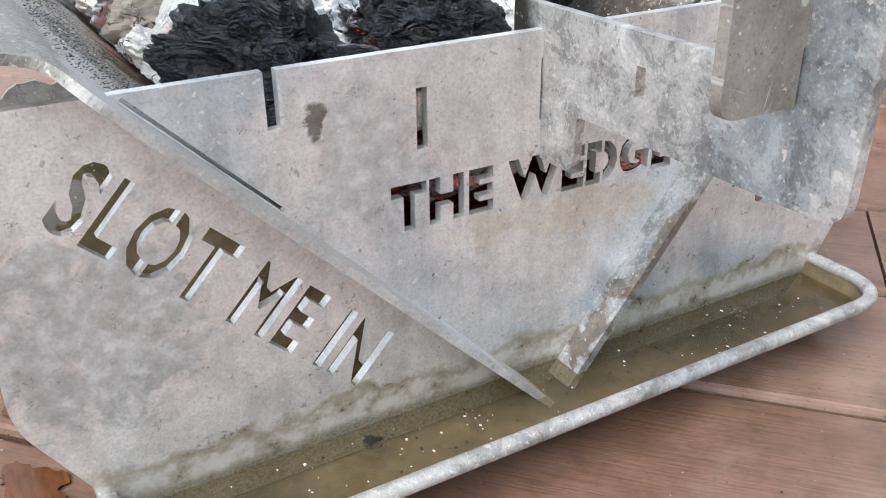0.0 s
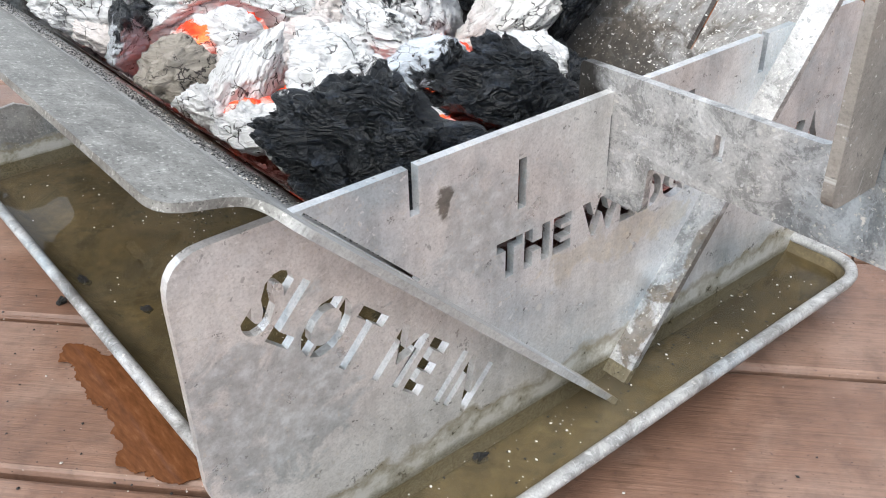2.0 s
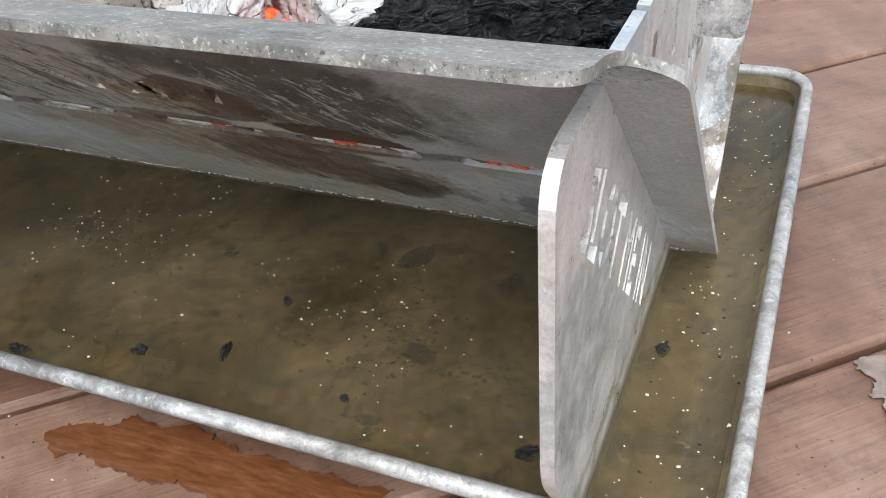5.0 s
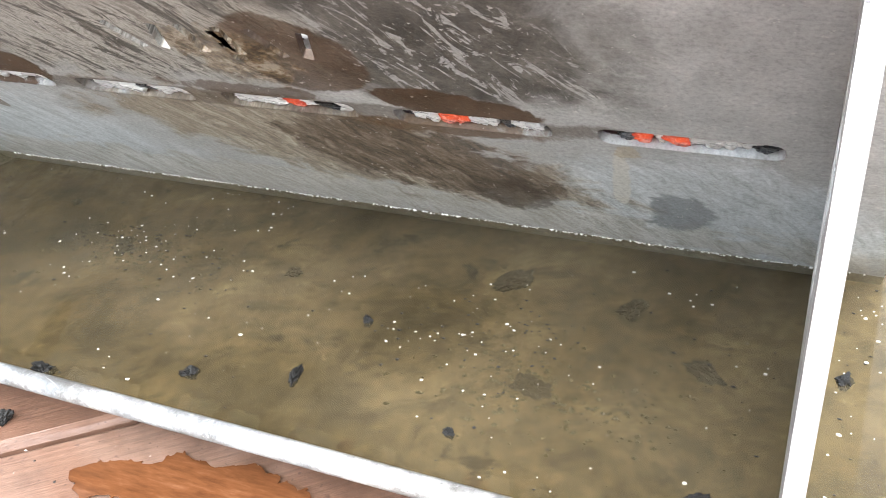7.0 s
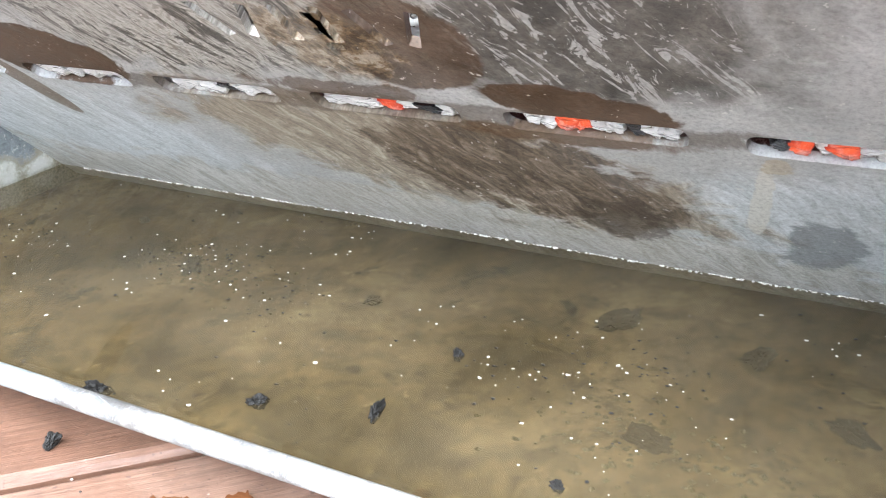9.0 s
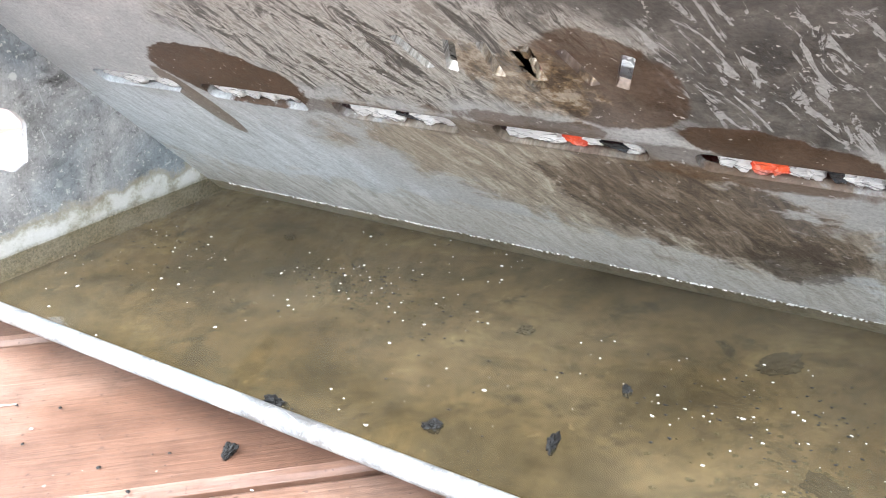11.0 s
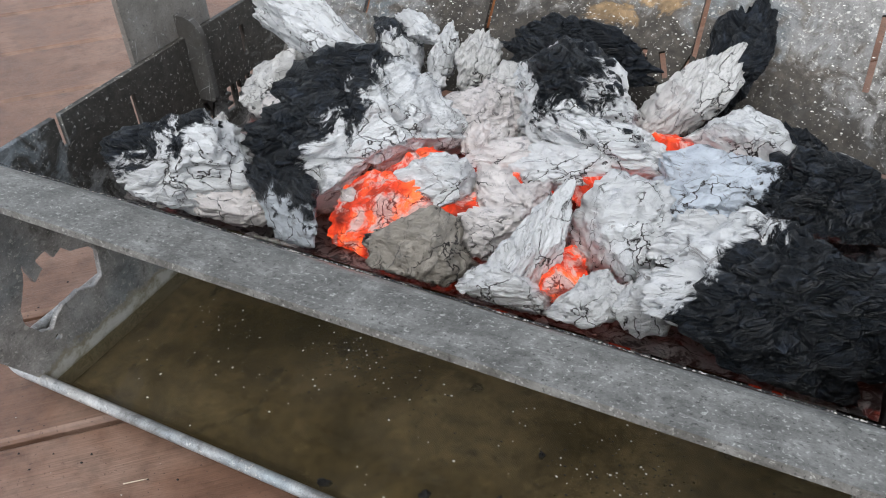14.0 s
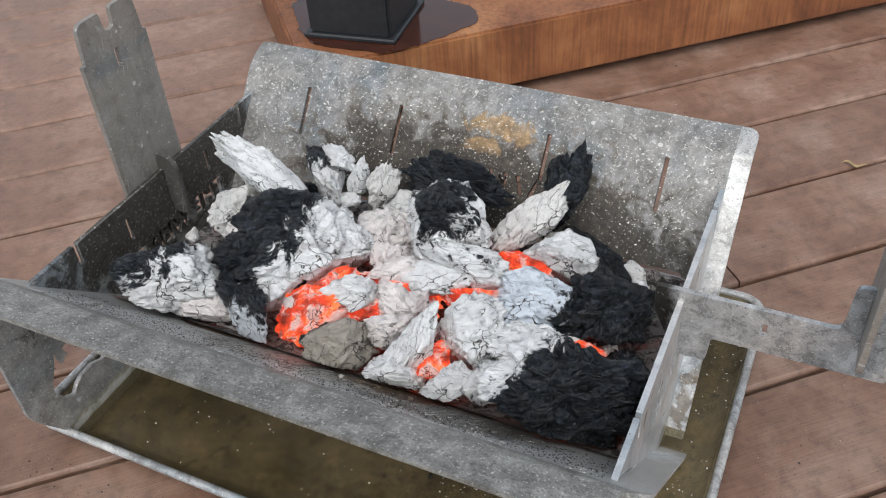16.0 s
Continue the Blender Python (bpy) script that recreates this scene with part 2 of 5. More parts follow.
    c = lay(c, patch_mask(t, v, (0.0, 0.335), (0.6, 0.06), 0.0, 0.1, 30, 0.1), ramp(t, mid, [(0.34, (0.08, 0.076, 0.068)), (0.5, (0.165, 0.16, 0.148)), (0.66, (0.27, 0.265, 0.25))]), 0.9)
    rub = noise_tex(t, grain_coords(t, (0.022, 0.0035)), 1.0, 7, 0.75, 0.9)
    on_lip = patch_mask(t, v, (0.0, 0.335), (0.6, 0.075), 0.0, 0.05, 30, 0.1)
    c = mix(t, math_node(t, "MULTIPLY", on_lip, ramp(t, rub, [(0.58, grey(0)), (0.64, grey(0.3))])), c, (0.42, 0.415, 0.4))
    c = mix(t, math_node(t, "MULTIPLY", on_lip, ramp(t, rub, [(0.35, grey(0.45)), (0.42, grey(0))])), c, (0.05, 0.047, 0.042))
    grit = noise_tex(t, v, 420, 5, 0.7)
    c = mix(t, math_node(t, "MULTIPLY", on_lip, ramp(t, grit, [(0.59, grey(0)), (0.63, grey(0.75))])), c, (0.5, 0.49, 0.46))
    c = mix(t, math_node(t, "MULTIPLY", on_lip, ramp(t, grit, [(0.37, grey(0.75)), (0.41, grey(0))])), c, (0.04, 0.038, 0.034))
    c = mix(t, 0.06, c, ramp(t, thin, [(0.34, grey(0.72)), (0.5, grey(1.0)), (0.66, grey(1.22))]), "MULTIPLY")
    c = mix(t, 0.5, c, ramp(t, fine, [(0.34, grey(0.5)), (0.5, grey(1.0)), (0.66, grey(1.35))]), "MULTIPLY")
    c = mix(t, ramp(t, noise_tex(t, v, 300, 4, 0.6), [(0.66, grey(0)), (0.69, grey(0.6))]), c, (0.55, 0.53, 0.5))
    t.links.new(c, p.inputs["Base Color"])
    p.inputs["Metallic"].default_value = 0.3
    t.links.new(ramp(t, mid, [(0.3, grey(0.38)), (0.7, grey(0.62))]), p.inputs["Roughness"])
    bump(t, p, math_node(t, "ADD", streak, fine), 0.35, 0.0006)
    return m


SOOT, TAN = (0.03, 0.025, 0.02), (0.3, 0.19, 0.09)
STEEL = steel("weathered_steel", 0.67, 0.0, 0.15, 0.06, 0.6, 0.33, (((-0.215, 0.115), (0.045, 0.05), (0.36, 0.4, 0.42), 0.6, 0.8), ((-0.09, 0.16), (0.04, 0.03), (0.42, 0.46, 0.48), 0.5, 0.9), ((-0.116, 0.178), (0.005, 0.012), (0.09, 0.075, 0.055), 0.8, 0.9), ((0.02, 0.11), (0.07, 0.012), (0.5, 0.4, 0.22), 0.25, 1.0)), 0.040, 0.0, 0.18, 0.55)
STEEL_BRACKET = steel("blotched_bracket_steel", 0.48, 0.0, 0.4, 0.2, 0.6, 0.4, (((0.262, 0.19), (0.026, 0.06), SOOT, 0.92, 0.25),), 0.0, 0.0, 0.75, 0.3)
STEEL_SOOTED = steel("sooted_end_steel", 0.36, 0.02, 0.3, 0.25, 0.4, 0.5, (((0.0, 0.19), (0.2, 0.09), (0.045, 0.04, 0.033), 0.92, 0.5),), 0.036, 0.0, 0.5)
STEEL_TROUGH = steel("sooty_steel", 0.25, 0.03, 0.9, 0.3, 0.25, 0.6, (
    ((0.03, 0.17), (0.26, 0.11), (0.1, 0.08, 0.06), 0.8, 0.5), ((0.0, 0.19), (0.17, 0.07), SOOT, 0.93, 0.4),
    ((0.19, 0.15), (0.1, 0.08), SOOT, 0.85, 0.5), ((0.06, 0.215), (0.16, 0.03), (0.06, 0.05, 0.04), 0.7, 0.7), ((0.06, 0.262), (0.04, 0.014), TAN, 0.7, 0.9), ((0.04, 0.24), (0.02, 0.01), TAN, 0.6, 0.9)), 0.0, 0.0, 0.6)
STEEL_UNDER = fire_stained()
RIM = steel("bright_rim", 0.44, 0.0, 0.6, 0.65, 0.3, 0.45, (), 0.0, 0.0, 0.6)


def mud():
    m, t, p = material("silted_tray")
    v = coords(t)
    big = noise_tex(t, v, 10, 5, 0.6, 0.5)
    fine = noise_tex(t, v, 130, 6, 0.7)
    c = ramp(t, big, [(0.3, (0.036, 0.03, 0.016)), (0.5, (0.12, 0.092, 0.048)), (0.72, (0.23, 0.185, 0.105))])
    clot = noise_tex(t, v, 30, 7, 0.7, 0.6)
    c = mix(t, 0.8, c, ramp(t, clot, [(0.36, grey(0.4)), (0.5, grey(1.0)), (0.66, grey(1.35))]), "MULTIPLY")
    rot = noise_tex(t, v, 22, 8, 0.72, 0.3)
    c = mix(t, ramp(t, rot, [(0.6, grey(0)), (0.66, grey(0.85))]), c, (0.02, 0.018, 0.013))
    pale = noise_tex(t, v, 90, 6, 0.7)
    c = mix(t, ramp(t, pale, [(0.63, grey(0)), (0.68, grey(0.6))]), c, (0.26, 0.22, 0.13))
    c = mix(t, 0.5, c, ramp(t, fine, [(0.35, grey(0.35)), (0.55, grey(1.0)), (0.7, grey(1.5))]), "MULTIPLY")
    t.links.new(c, p.inputs["Base Color"])
    p.inputs["Roughness"].default_value = 0.8
    return m


def water_mat():
    """Still murky water: tinted and half clouded with silt, with a mirror gloss."""
    m, t, p = material("murky_water")
    clear = t.nodes.new("ShaderNodeBsdfTransparent")
    clear.inputs["Color"].default_value = (0.8, 0.74, 0.58, 1)
    gloss = t.nodes.new("ShaderNodeBsdfGlossy")
    gloss.inputs["Roughness"].default_value = 0.03
    fres = node(t, "Fresnel", IOR=1.33)
    silt = t.nodes.new("ShaderNodeBsdfDiffuse")
    cloud = noise_tex(t, coords(t), 9, 4, 0.55, 0.6)
    t.links.new(ramp(t, cloud, [(0.38, (0.11, 0.087, 0.047)), (0.62, (0.25, 0.205, 0.13))]), silt.inputs["Color"])
    murk = t.nodes.new("ShaderNodeMixShader")
    murk.inputs[0].default_value = 0.25
    t.links.new(clear.outputs[0], murk.inputs[1])
    t.links.new(silt.outputs[0], murk.inputs[2])
    both = t.nodes.new("ShaderNodeMixShader")
    t.links.new(fres.outputs[0], both.inputs[0])
    t.links.new(murk.outputs[0], both.inputs[1])
    t.links.new(gloss.outputs[0], both.inputs[2])
    t.links.new(both.outputs[0], t.nodes["Material Output"].inputs["Surface"])
    t.nodes.remove(p)
    return m


def deck_mat():
    m, t, p = material("stained_decking")
    o = t.nodes.new("ShaderNodeObjectInfo")
    grain = noise_tex(t, coords(t, (3.0, 70, 70)), 6, 9, 0.7, 0.5)
    line = noise_tex(t, coords(t, (1.5, 160, 160)), 5, 4, 0.6, 0.2)
    v = coords(t)
    blot = noise_tex(t, v, 8, 7, 0.65, 0.5)
    wear = noise_tex(t, v, 45, 6, 0.7)
    speck = noise_tex(t, v, 300, 3, 0.6)
    c = ramp(t, blot, [(0.32, (0.15, 0.08, 0.054)), (0.5, (0.215, 0.12, 0.082)), (0.72, (0.31, 0.205, 0.158))])
    c = mix(t, 0.5, c, ramp(t, grain, [(0.3, grey(0.66)), (0.5, grey(1.0)), (0.72, grey(1.15))]), "MULTIPLY")
    c = mix(t, 0.42, c, ramp(t, line, [(0.35, grey(0.6)), (0.55, grey(1.05))]), "MULTIPLY")
    c = mix(t, 0.75, c, ramp(t, wear, [(0.34, grey(0.62)), (0.5, grey(1.0)), (0.7, grey(1.2))]), "MULTIPLY")
    c = mix(t, 1.0, c, ramp(t, o.outputs["Random"], [(0, grey(0.86)), (1, grey(1.12))]), "MULTIPLY")
    c = mix(t, ramp(t, speck, [(0.64, grey(0)), (0.68, grey(0.75))]), c, (0.07, 0.04, 0.03))
    c = mix(t, ramp(t, noise_tex(t, v, 170, 3, 0.6), [(0.72, grey(0)), (0.75, grey(0.6))]), c, (0.5, 0.45, 0.4))
    t.links.new(c, p.inputs["Base Color"])
    t.links.new(ramp(t, blot, [(0.3, grey(0.3)), (0.7, grey(0.55))]), p.inputs["Roughness"])
    bump(t, p, math_node(t, "ADD", grain, math_node(t, "MULTIPLY", wear, 0.6)), 0.5, 0.0012)
    return m


def plain(name, col, rough=0.7, metal=0.0, vary=0.3, scale=80):
    m, t, p = material(name)
    n = noise_tex(t, coords(t), scale, 6, 0.65)
    a, b = tuple(x * (1 - vary) for x in col), tuple(min(1, x * (1 + vary)) for x in col)
    t.links.new(ramp(t, n, [(0.3, a), (0.7, b)]), p.inputs["Base Color"])
    p.inputs["Roughness"].default_value, p.inputs["Metallic"].default_value = rough, metal
    bump(t, p, n, 0.3, 0.0008)
    return m


def corten():
    m, t, p = material("rusted_steel_sheet")
    v = coords(t)
    big = noise_tex(t, v, 5, 6, 0.65, 0.5)
    streak = noise_tex(t, coords(t, (60, 60, 3)), 3, 5, 0.6)
    c = ramp(t, big, [(0.3, (0.1, 0.03, 0.012)), (0.5, (0.25, 0.092, 0.034)), (0.72, (0.4, 0.18, 0.075))])
    c = mix(t, 0.6, c, ramp(t, streak, [(0.35, grey(0.45)), (0.6, grey(1.1))]), "MULTIPLY")
    t.links.new(c, p.inputs["Base Color"])
    p.inputs["Roughness"].default_value = 0.6
    bump(t, p, noise_tex(t, v, 120, 5, 0.6), 0.3, 0.001)
    return m


def coal_mat(name, side=(0, 0, 1), level=0.0, ash=(0.83, 0.83, 0.835), glow=0.0, deep=False):
    """Lump charcoal burnt white where ash has formed; black where level of the side's gradient is passed.
    glow: embers showing in the cracks of the lump."""
    m, t, p = material(name)
    v = coords(t)
    dot = t.nodes.new("ShaderNodeVectorMath")
    dot.operation = "DOT_PRODUCT"
    t.links.new(v, dot.inputs[0])
    dot.inputs[1].default_value = Vector(side).normalized()
    rag = noise_tex(t, v, 38, 6, 0.7, 0.8)
    g = math_node(t, "ADD", math_node(t, "MULTIPLY", dot.outputs["Value"], 12.0), math_node(t, "MULTIPLY", math_node(t, "SUBTRACT", rag, 0.5), 1.15))
    fac = ramp(t, math_node(t, "ADD", math_node(t, "SUBTRACT", g, level), 0.5), [(0.46, grey(0)), (0.52, grey(1))])
    fine = noise_tex(t, v, 150, 7, 0.75, 0.5)
    grain = noise_tex(t, coords(t, (1, 1, 5)), 60, 7, 0.7, 1.0)
    vor = node(t, "TexVoronoi", Scale=1.0)
    vor.feature = "DISTANCE_TO_EDGE"
    warp = t.nodes.new("ShaderNodeVectorMath")
    warp.operation = "MULTIPLY_ADD"
    nz = node(t, "TexNoise", Scale=60.0, Detail=4.0)
    t.links.new(v, nz.inputs["Vector"])
    t.links.new(nz.outputs["Color"], warp.inputs[0])
    warp.inputs[1].default_value = (1.5, 1.5, 1.5)
    t.links.new(grain_coords(t, (0.026, 0.0105)), warp.inputs[2])
    t.links.new(warp.outputs[0], vor.inputs["Vector"])
    crack = ramp(t, vor.outputs["Distance"], [(0.0, grey(0)), (0.006, grey(0)), (0.026, grey(1))])
    patch = ramp(t, noise_tex(t, v, 22, 3, 0.5), [(0.48, grey(1)), (0.56, grey(0))])
    crack = math_node(t, "MAXIMUM", crack, patch)
    white = ramp(t, fine, [(0.28, tuple(a * 0.7 for a in ash)), (0.4, ash), (0.7, tuple(min(0.92, a * 1.08) for a in ash))])
    cloud = noise_tex(t, v, 34, 6, 0.7, 0.4)
    white = mix(t, 1.0, white, ramp(t, cloud, [(0.3, (0.4, 0.42, 0.46)), (0.4, (0.95, 0.95, 0.96)), (0.5, grey(1.0))]), "MULTIPLY")
    white = mix(t, ramp(t, grain, [(0.58, grey(0)), (0.66, grey(0.8))]), white, (0.22, 0.2, 0.19))
    fibre = noise_tex(t, grain_coords(t, (0.045, 0.0032)), 1.0, 5, 0.65, 0.5)
    white = mix(t, ramp(t, fibre, [(0.33, grey(0.75)), (0.39, grey(0))]), white, (0.09, 0.085, 0.085))
    singed = noise_tex(t, v, 26, 7, 0.72, 0.6)
    white = mix(t, ramp(t, singed, [(0.62, grey(0)), (0.68, grey(0.85))]), white, (0.035, 0.04, 0.05))
    white = mix(t, crack, (0.06, 0.05, 0.048), white)
    if deep:
        white = mix(t, ramp(t, noise_tex(t, v, 95, 6, 0.7, 0.6), [(0.44, grey(0.95)), (0.52, grey(0))]), white, (0.03, 0.027, 0.027))
    black = ramp(t, grain, [(0.3, (0.002, 0.0022, 0.003)), (0.52, (0.006, 0.008, 0.011)), (0.7, (0.03, 0.038, 0.054))])
    t.links.new(mix(t, fac, white, black), p.inputs["Base Color"])
    t.links.new(ramp(t, fac, [(0, grey(0.95)), (1, grey(0.29))]), p.inputs["Roughness"])
    h = math_node(t, "ADD", math_node(t, "MULTIPLY", grain, math_node(t, "SUBTRACT", 1.0, math_node(t, "MULTIPLY", fac, 0.65))), math_node(t, "MULTIPLY", crack, math_node(t, "SUBTRACT", 1.2, fac)))
    fold = math_node(t, "ABSOLUTE", math_node(t, "SUBTRACT", noise_tex(t, coords(t, (1, 1, 1.8)), 30, 4, 0.6, 0.7), 0.5))
    h = math_node(t, "ADD", h, math_node(t, "MULTIPLY", math_node(t, "MINIMUM", fold, 0.16), math_node(t, "ADD", math_node(t, "MULTIPLY", fac, 4.0), 1.2)))
    chunk = node(t, "TexVoronoi", Scale=1.0)
    t.links.new(grain_coords(t, (0.019, 0.012)), chunk.inputs["Vector"])
    h = math_node(t, "ADD", h, math_node(t, "MULTIPLY", chunk.outputs["Distance"], math_node(t, "MULTIPLY", fac, 2.6)))
    bump(t, p, math_node(t, "ADD", h, math_node(t, "MULTIPLY", fine, 0.6)), 1.0, 0.0055)
    if glow:
        hot = noise_tex(t, v, 30, 4, 0.6)
        e = ramp(t, hot, [(0.56, grey(0)), (0.63, (0.6, 0.03, 0.005)), (0.75, (1.0, 0.12, 0.02))] if deep else [(0.36, (0.08, 0.003, 0.001)), (0.47, (0.5, 0.03, 0.008)), (0.58, (1.0, 0.13, 0.035)), (0.72, (1.0, 0.26, 0.09))])
        e = mix(t, 0.85, e, ramp(t, fine, [(0.34, grey(0.3)), (0.5, grey(0.95)), (0.66, grey(1.3))]), "MULTIPLY")
        e = mix(t, crack, (0.05, 0.003, 0.0), e)
        veil = noise_tex(t, v, 48, 5, 0.65, 0.6)
        e = mix(t, ramp(t, veil, [(0.47, grey(0)), (0.56, grey(1))]), e, (0.02, 0.001, 0.0) if deep else (0.1, 0.01, 0.005))
        hot_base = mix(t, ramp(t, veil, [(0.47, grey(0)), (0.56, grey(1))]), (0.16, 0.03, 0.015), white)
        if not deep:
            t.links.new(hot_base, p.inputs["Base Color"])
        t.links.new(e, p.inputs["Emission Color"])
        p.inputs["Emission Strength"].default_value = glow
    return m


DECK = deck_mat()
MUD = mud()
WATER = water_mat()
CORTEN = corten()
BLACK_PAINT = plain("black_painted_steel", (0.02, 0.022, 0.026), 0.45, 0.2)
CHAR_BIT = plain("charcoal_crumb", (0.007, 0.0065, 0.006), 0.7)
DUST = plain("grey_dust", (0.42, 0.4, 0.37), 0.9)
ASH_BIT = plain("ash_crumb", (0.75, 0.73, 0.68), 0.9)
STRAW = plain("dry_leaf", (0.5, 0.38, 0.2), 0.8)
# near-black, so the shade in the deck gaps is put into the colour
GAP_SHADE = plain("deck_gap_shade", (0.02, 0.013, 0.01), 0.9)


# ---- mesh helpers ----
def mesh_object(name, mesh, mat, parent=None, label=""):
    if mat:
        mesh.materials.clear()
        mesh.materials.append(mat)
    ob = new(name, mesh)
    if parent:
        ob.parent = parent
    if label:
        ob["label"] = label
    return ob


def part(name, bm, mat, parent=None, label="", smooth=False):
    me = bpy.data.meshes.new(name)
    bm.to_mesh(me)
    bm.free()
    for f in me.polygons:
        f.use_smooth = smooth
    return mesh_object(name, me, mat, parent, label)


def thing(name, at=(0, 0, 0), turn=0.0):
    ob = new(name)
    ob.matrix_world = pose(*at, 0, 0, turn)
    ob.empty_display_size = 0.02
    return ob


def rounded(points, radii, steps=6):
    """A closed outline with its corners rounded."""
    out, n = [], len(points)
    for i in range(n):
        p, a, b = Vector(points[i]), Vector(points[i - 1]), Vector(points[(i + 1) % n])
        r = radii[i] if isinstance(radii, (list, tuple)) else radii
        u, w = (a - p), (b - p)
        r = min(r, u.length * 0.49, w.length * 0.49)
        if r < 1e-5:
            out.append(tuple(p))
            continue
        s, e = p + u.normalized() * r, p + w.normalized() * r
        for k in range(steps + 1):
            f = k / steps
            out.append(tuple(s * (1 - f) ** 2 + p * 2 * f * (1 - f) + e * f * f))
    return out


def slot(cx, cy, w, h, r=0.0, turn=0.0):
    c, s = math.cos(turn), math.sin(turn)
    pts = [(-w / 2, -h / 2), (w / 2, -h / 2), (w / 2, h / 2), (-w / 2, h / 2)]
    pts = [(cx + x * c - y * s, cy + x * s + y * c) for x, y in pts]
    return rounded(pts, r, 4) if r else pts


def plate_mesh(outline, holes, thick):
    """A sheet cut to an outline with holes, in its own plane, thick along z (centred)."""
    cu = bpy.data.curves.new("cut", "CURVE")
    cu.dimensions, cu.fill_mode, cu.extrude = "2D", "BOTH", thick / 2
    for loop in [outline, *holes]:
        s = cu.splines.new("POLY")
        s.points.add(len(loop) - 1)
        for q, (x, y) in zip(s.points, loop):
            q.co = (x, y, 0, 1)
        s.use_cyclic_u = True
    ob = bpy.data.objects.new("cut", cu)
    scene.collection.objects.link(ob)
    dg = bpy.context.evaluated_depsgraph_get()
    me = bpy.data.meshes.new_from_object(ob.evaluated_get(dg))
    bpy.data.objects.remove(ob)
    bpy.data.curves.remove(cu)
    bm = bmesh.new()
    bm.from_mesh(me)
    bmesh.ops.remove_doubles(bm, verts=bm.verts, dist=1e-6)
    bmesh.ops.recalc_face_normals(bm, faces=bm.faces)
    return bm


def letter_loops(word, size, stretch=1.0, bridge=0.0, bold=0.0, spacing=1.0):
    """Outlines of a word in the built-in font, letters with a closed eye split by a bridge, as loops; and the word's width."""
    cu = bpy.data.curves.new("word", "FONT")
    cu.body, cu.size, cu.resolution_u, cu.space_character, cu.offset = word, size, 3, spacing, bold
    ob = bpy.data.objects.new("word", cu)
    scene.collection.objects.link(ob)
    dg = bpy.context.evaluated_depsgraph_get()
    me = bpy.data.meshes.new_from_object(ob.evaluated_get(dg))
    bpy.data.objects.remove(ob)
    bm = bmesh.new()
    bm.from_mesh(me)
    bmesh.ops.remove_doubles(bm, verts=bm.verts, dist=1e-7)
    bm.verts.index_update()
    seen, loops = set(), []
    for v0 in list(bm.verts):                     # letter by letter
        if v0 in seen:
            continue
        stack, isle = [v0], []
        seen.add(v0)
        while stack:
            v = stack.pop()
            isle.append(v)
            for e in v.link_edges:
                w = e.other_vert(v)
                if w not in seen:
                    seen.add(w)
                    stack.append(w)
        faces = {f for v in isle for f in v.link_faces}
        rim = [e for f in faces for e in f.edges if len(e.link_faces) == 1]
        loops.append((faces, rim))
    out, width = [], max((v.co.x for v in bm.verts), default=0)
    for faces, rim in loops:
        chains = chain_loops(rim)
        if len(chains) > 1 and bridge:
            xs = [p[0] for c in chains for p in c]
            mid = (min(xs) + max(xs)) / 2
            if len(chains[0]) and word:
                b2 = bmesh.new()
                done = {v: b2.verts.new(v.co) for v in {q for f in faces for q in f.verts}}
                for f in faces:
                    b2.faces.new([done[v] for v in f.verts])
                for sign in (1, -1):
                    b3 = b2.copy()
                    bmesh.ops.bisect_plane(b3, geom=b3.verts[:] + b3.edges[:] + b3.faces[:], plane_co=(mid + sign * bridge / 2, 0, 0), plane_no=(sign, 0, 0), clear_inner=True)
                    out += chain_loops([e for e in b3.edges if len(e.link_faces) == 1])
                    b3.free()
                b2.free()
        else:
            out += chains
    bm.free()
    return [[(x * stretch, y) for x, y in c] for c in out], width * stretch


def chain_loops(edges):
    near = {}
    for e in edges:
        for v in e.verts:
            near.setdefault(v, []).append(e)
    left, loops = set(edges), []
    while left:
        e = left.pop()
        start, v = e.verts
        loop = [start, v]
        while True:
            nxt = next((k for k in near[v] if k in left), None)
            if nxt is None:
                break
            left.discard(nxt)
            v = nxt.other_vert(v)
            if v is start:
                break
            loop.append(v)
        loops.append([(q.co.x, q.co.y) for q in loop])
    return loops


def placed(loops, x, y, turn=0.0, mirror=False):
    c, s = math.cos(turn), math.sin(turn)
    return [[(x + (px * c - py * s), y + px * s + py * c) for px, py in ((-a if mirror else a, b) for a, b in lp)] for lp in loops]

# ---- the deck ----
ANG, PITCH, GAP, SHIFT = radians(42.8), 0.145, 0.0052, -0.004
# sheet added below the boards, painted with the shade between them
ground = tagged(part("ground", (lambda b: (bmesh.ops.create_grid(b, x_segments=2, y_segments=2, size=40), b)[1])(bmesh.new()), GAP_SHADE), "far-reaching dark sheet under the wooden deck, shade put into its colour", "ground", kind="structure")
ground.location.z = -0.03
deck = tagged(thing("floor"), "brown oiled timber decking of long grooveless boards", "deck", kind="structure")


def board_mesh(x0, x1, w, seed):
    bm = bmesh.new()
    r = 0.004
    prof = [(-w / 2, -0.022), (w / 2, -0.022), (w / 2, -r), (w / 2 - r * 0.35, -r * 0.35), (w / 2 - r, 0), (-w / 2 + r, 0), (-w / 2 + r * 0.35, -r * 0.35), (-w / 2, -r)]
    a = [bm.verts.new((x0, y, z)) for y, z in prof]
    b = [bm.verts.new((x1, y, z)) for y, z in prof]
    for i in range(8):
        bm.faces.new((a[i], b[i], b[(i + 1) % 8], a[(i + 1) % 8]))
    bm.faces.new(a)
    bm.faces.new(b[::-1])
    bmesh.ops.recalc_face_normals(bm, faces=bm.faces)
    return bm


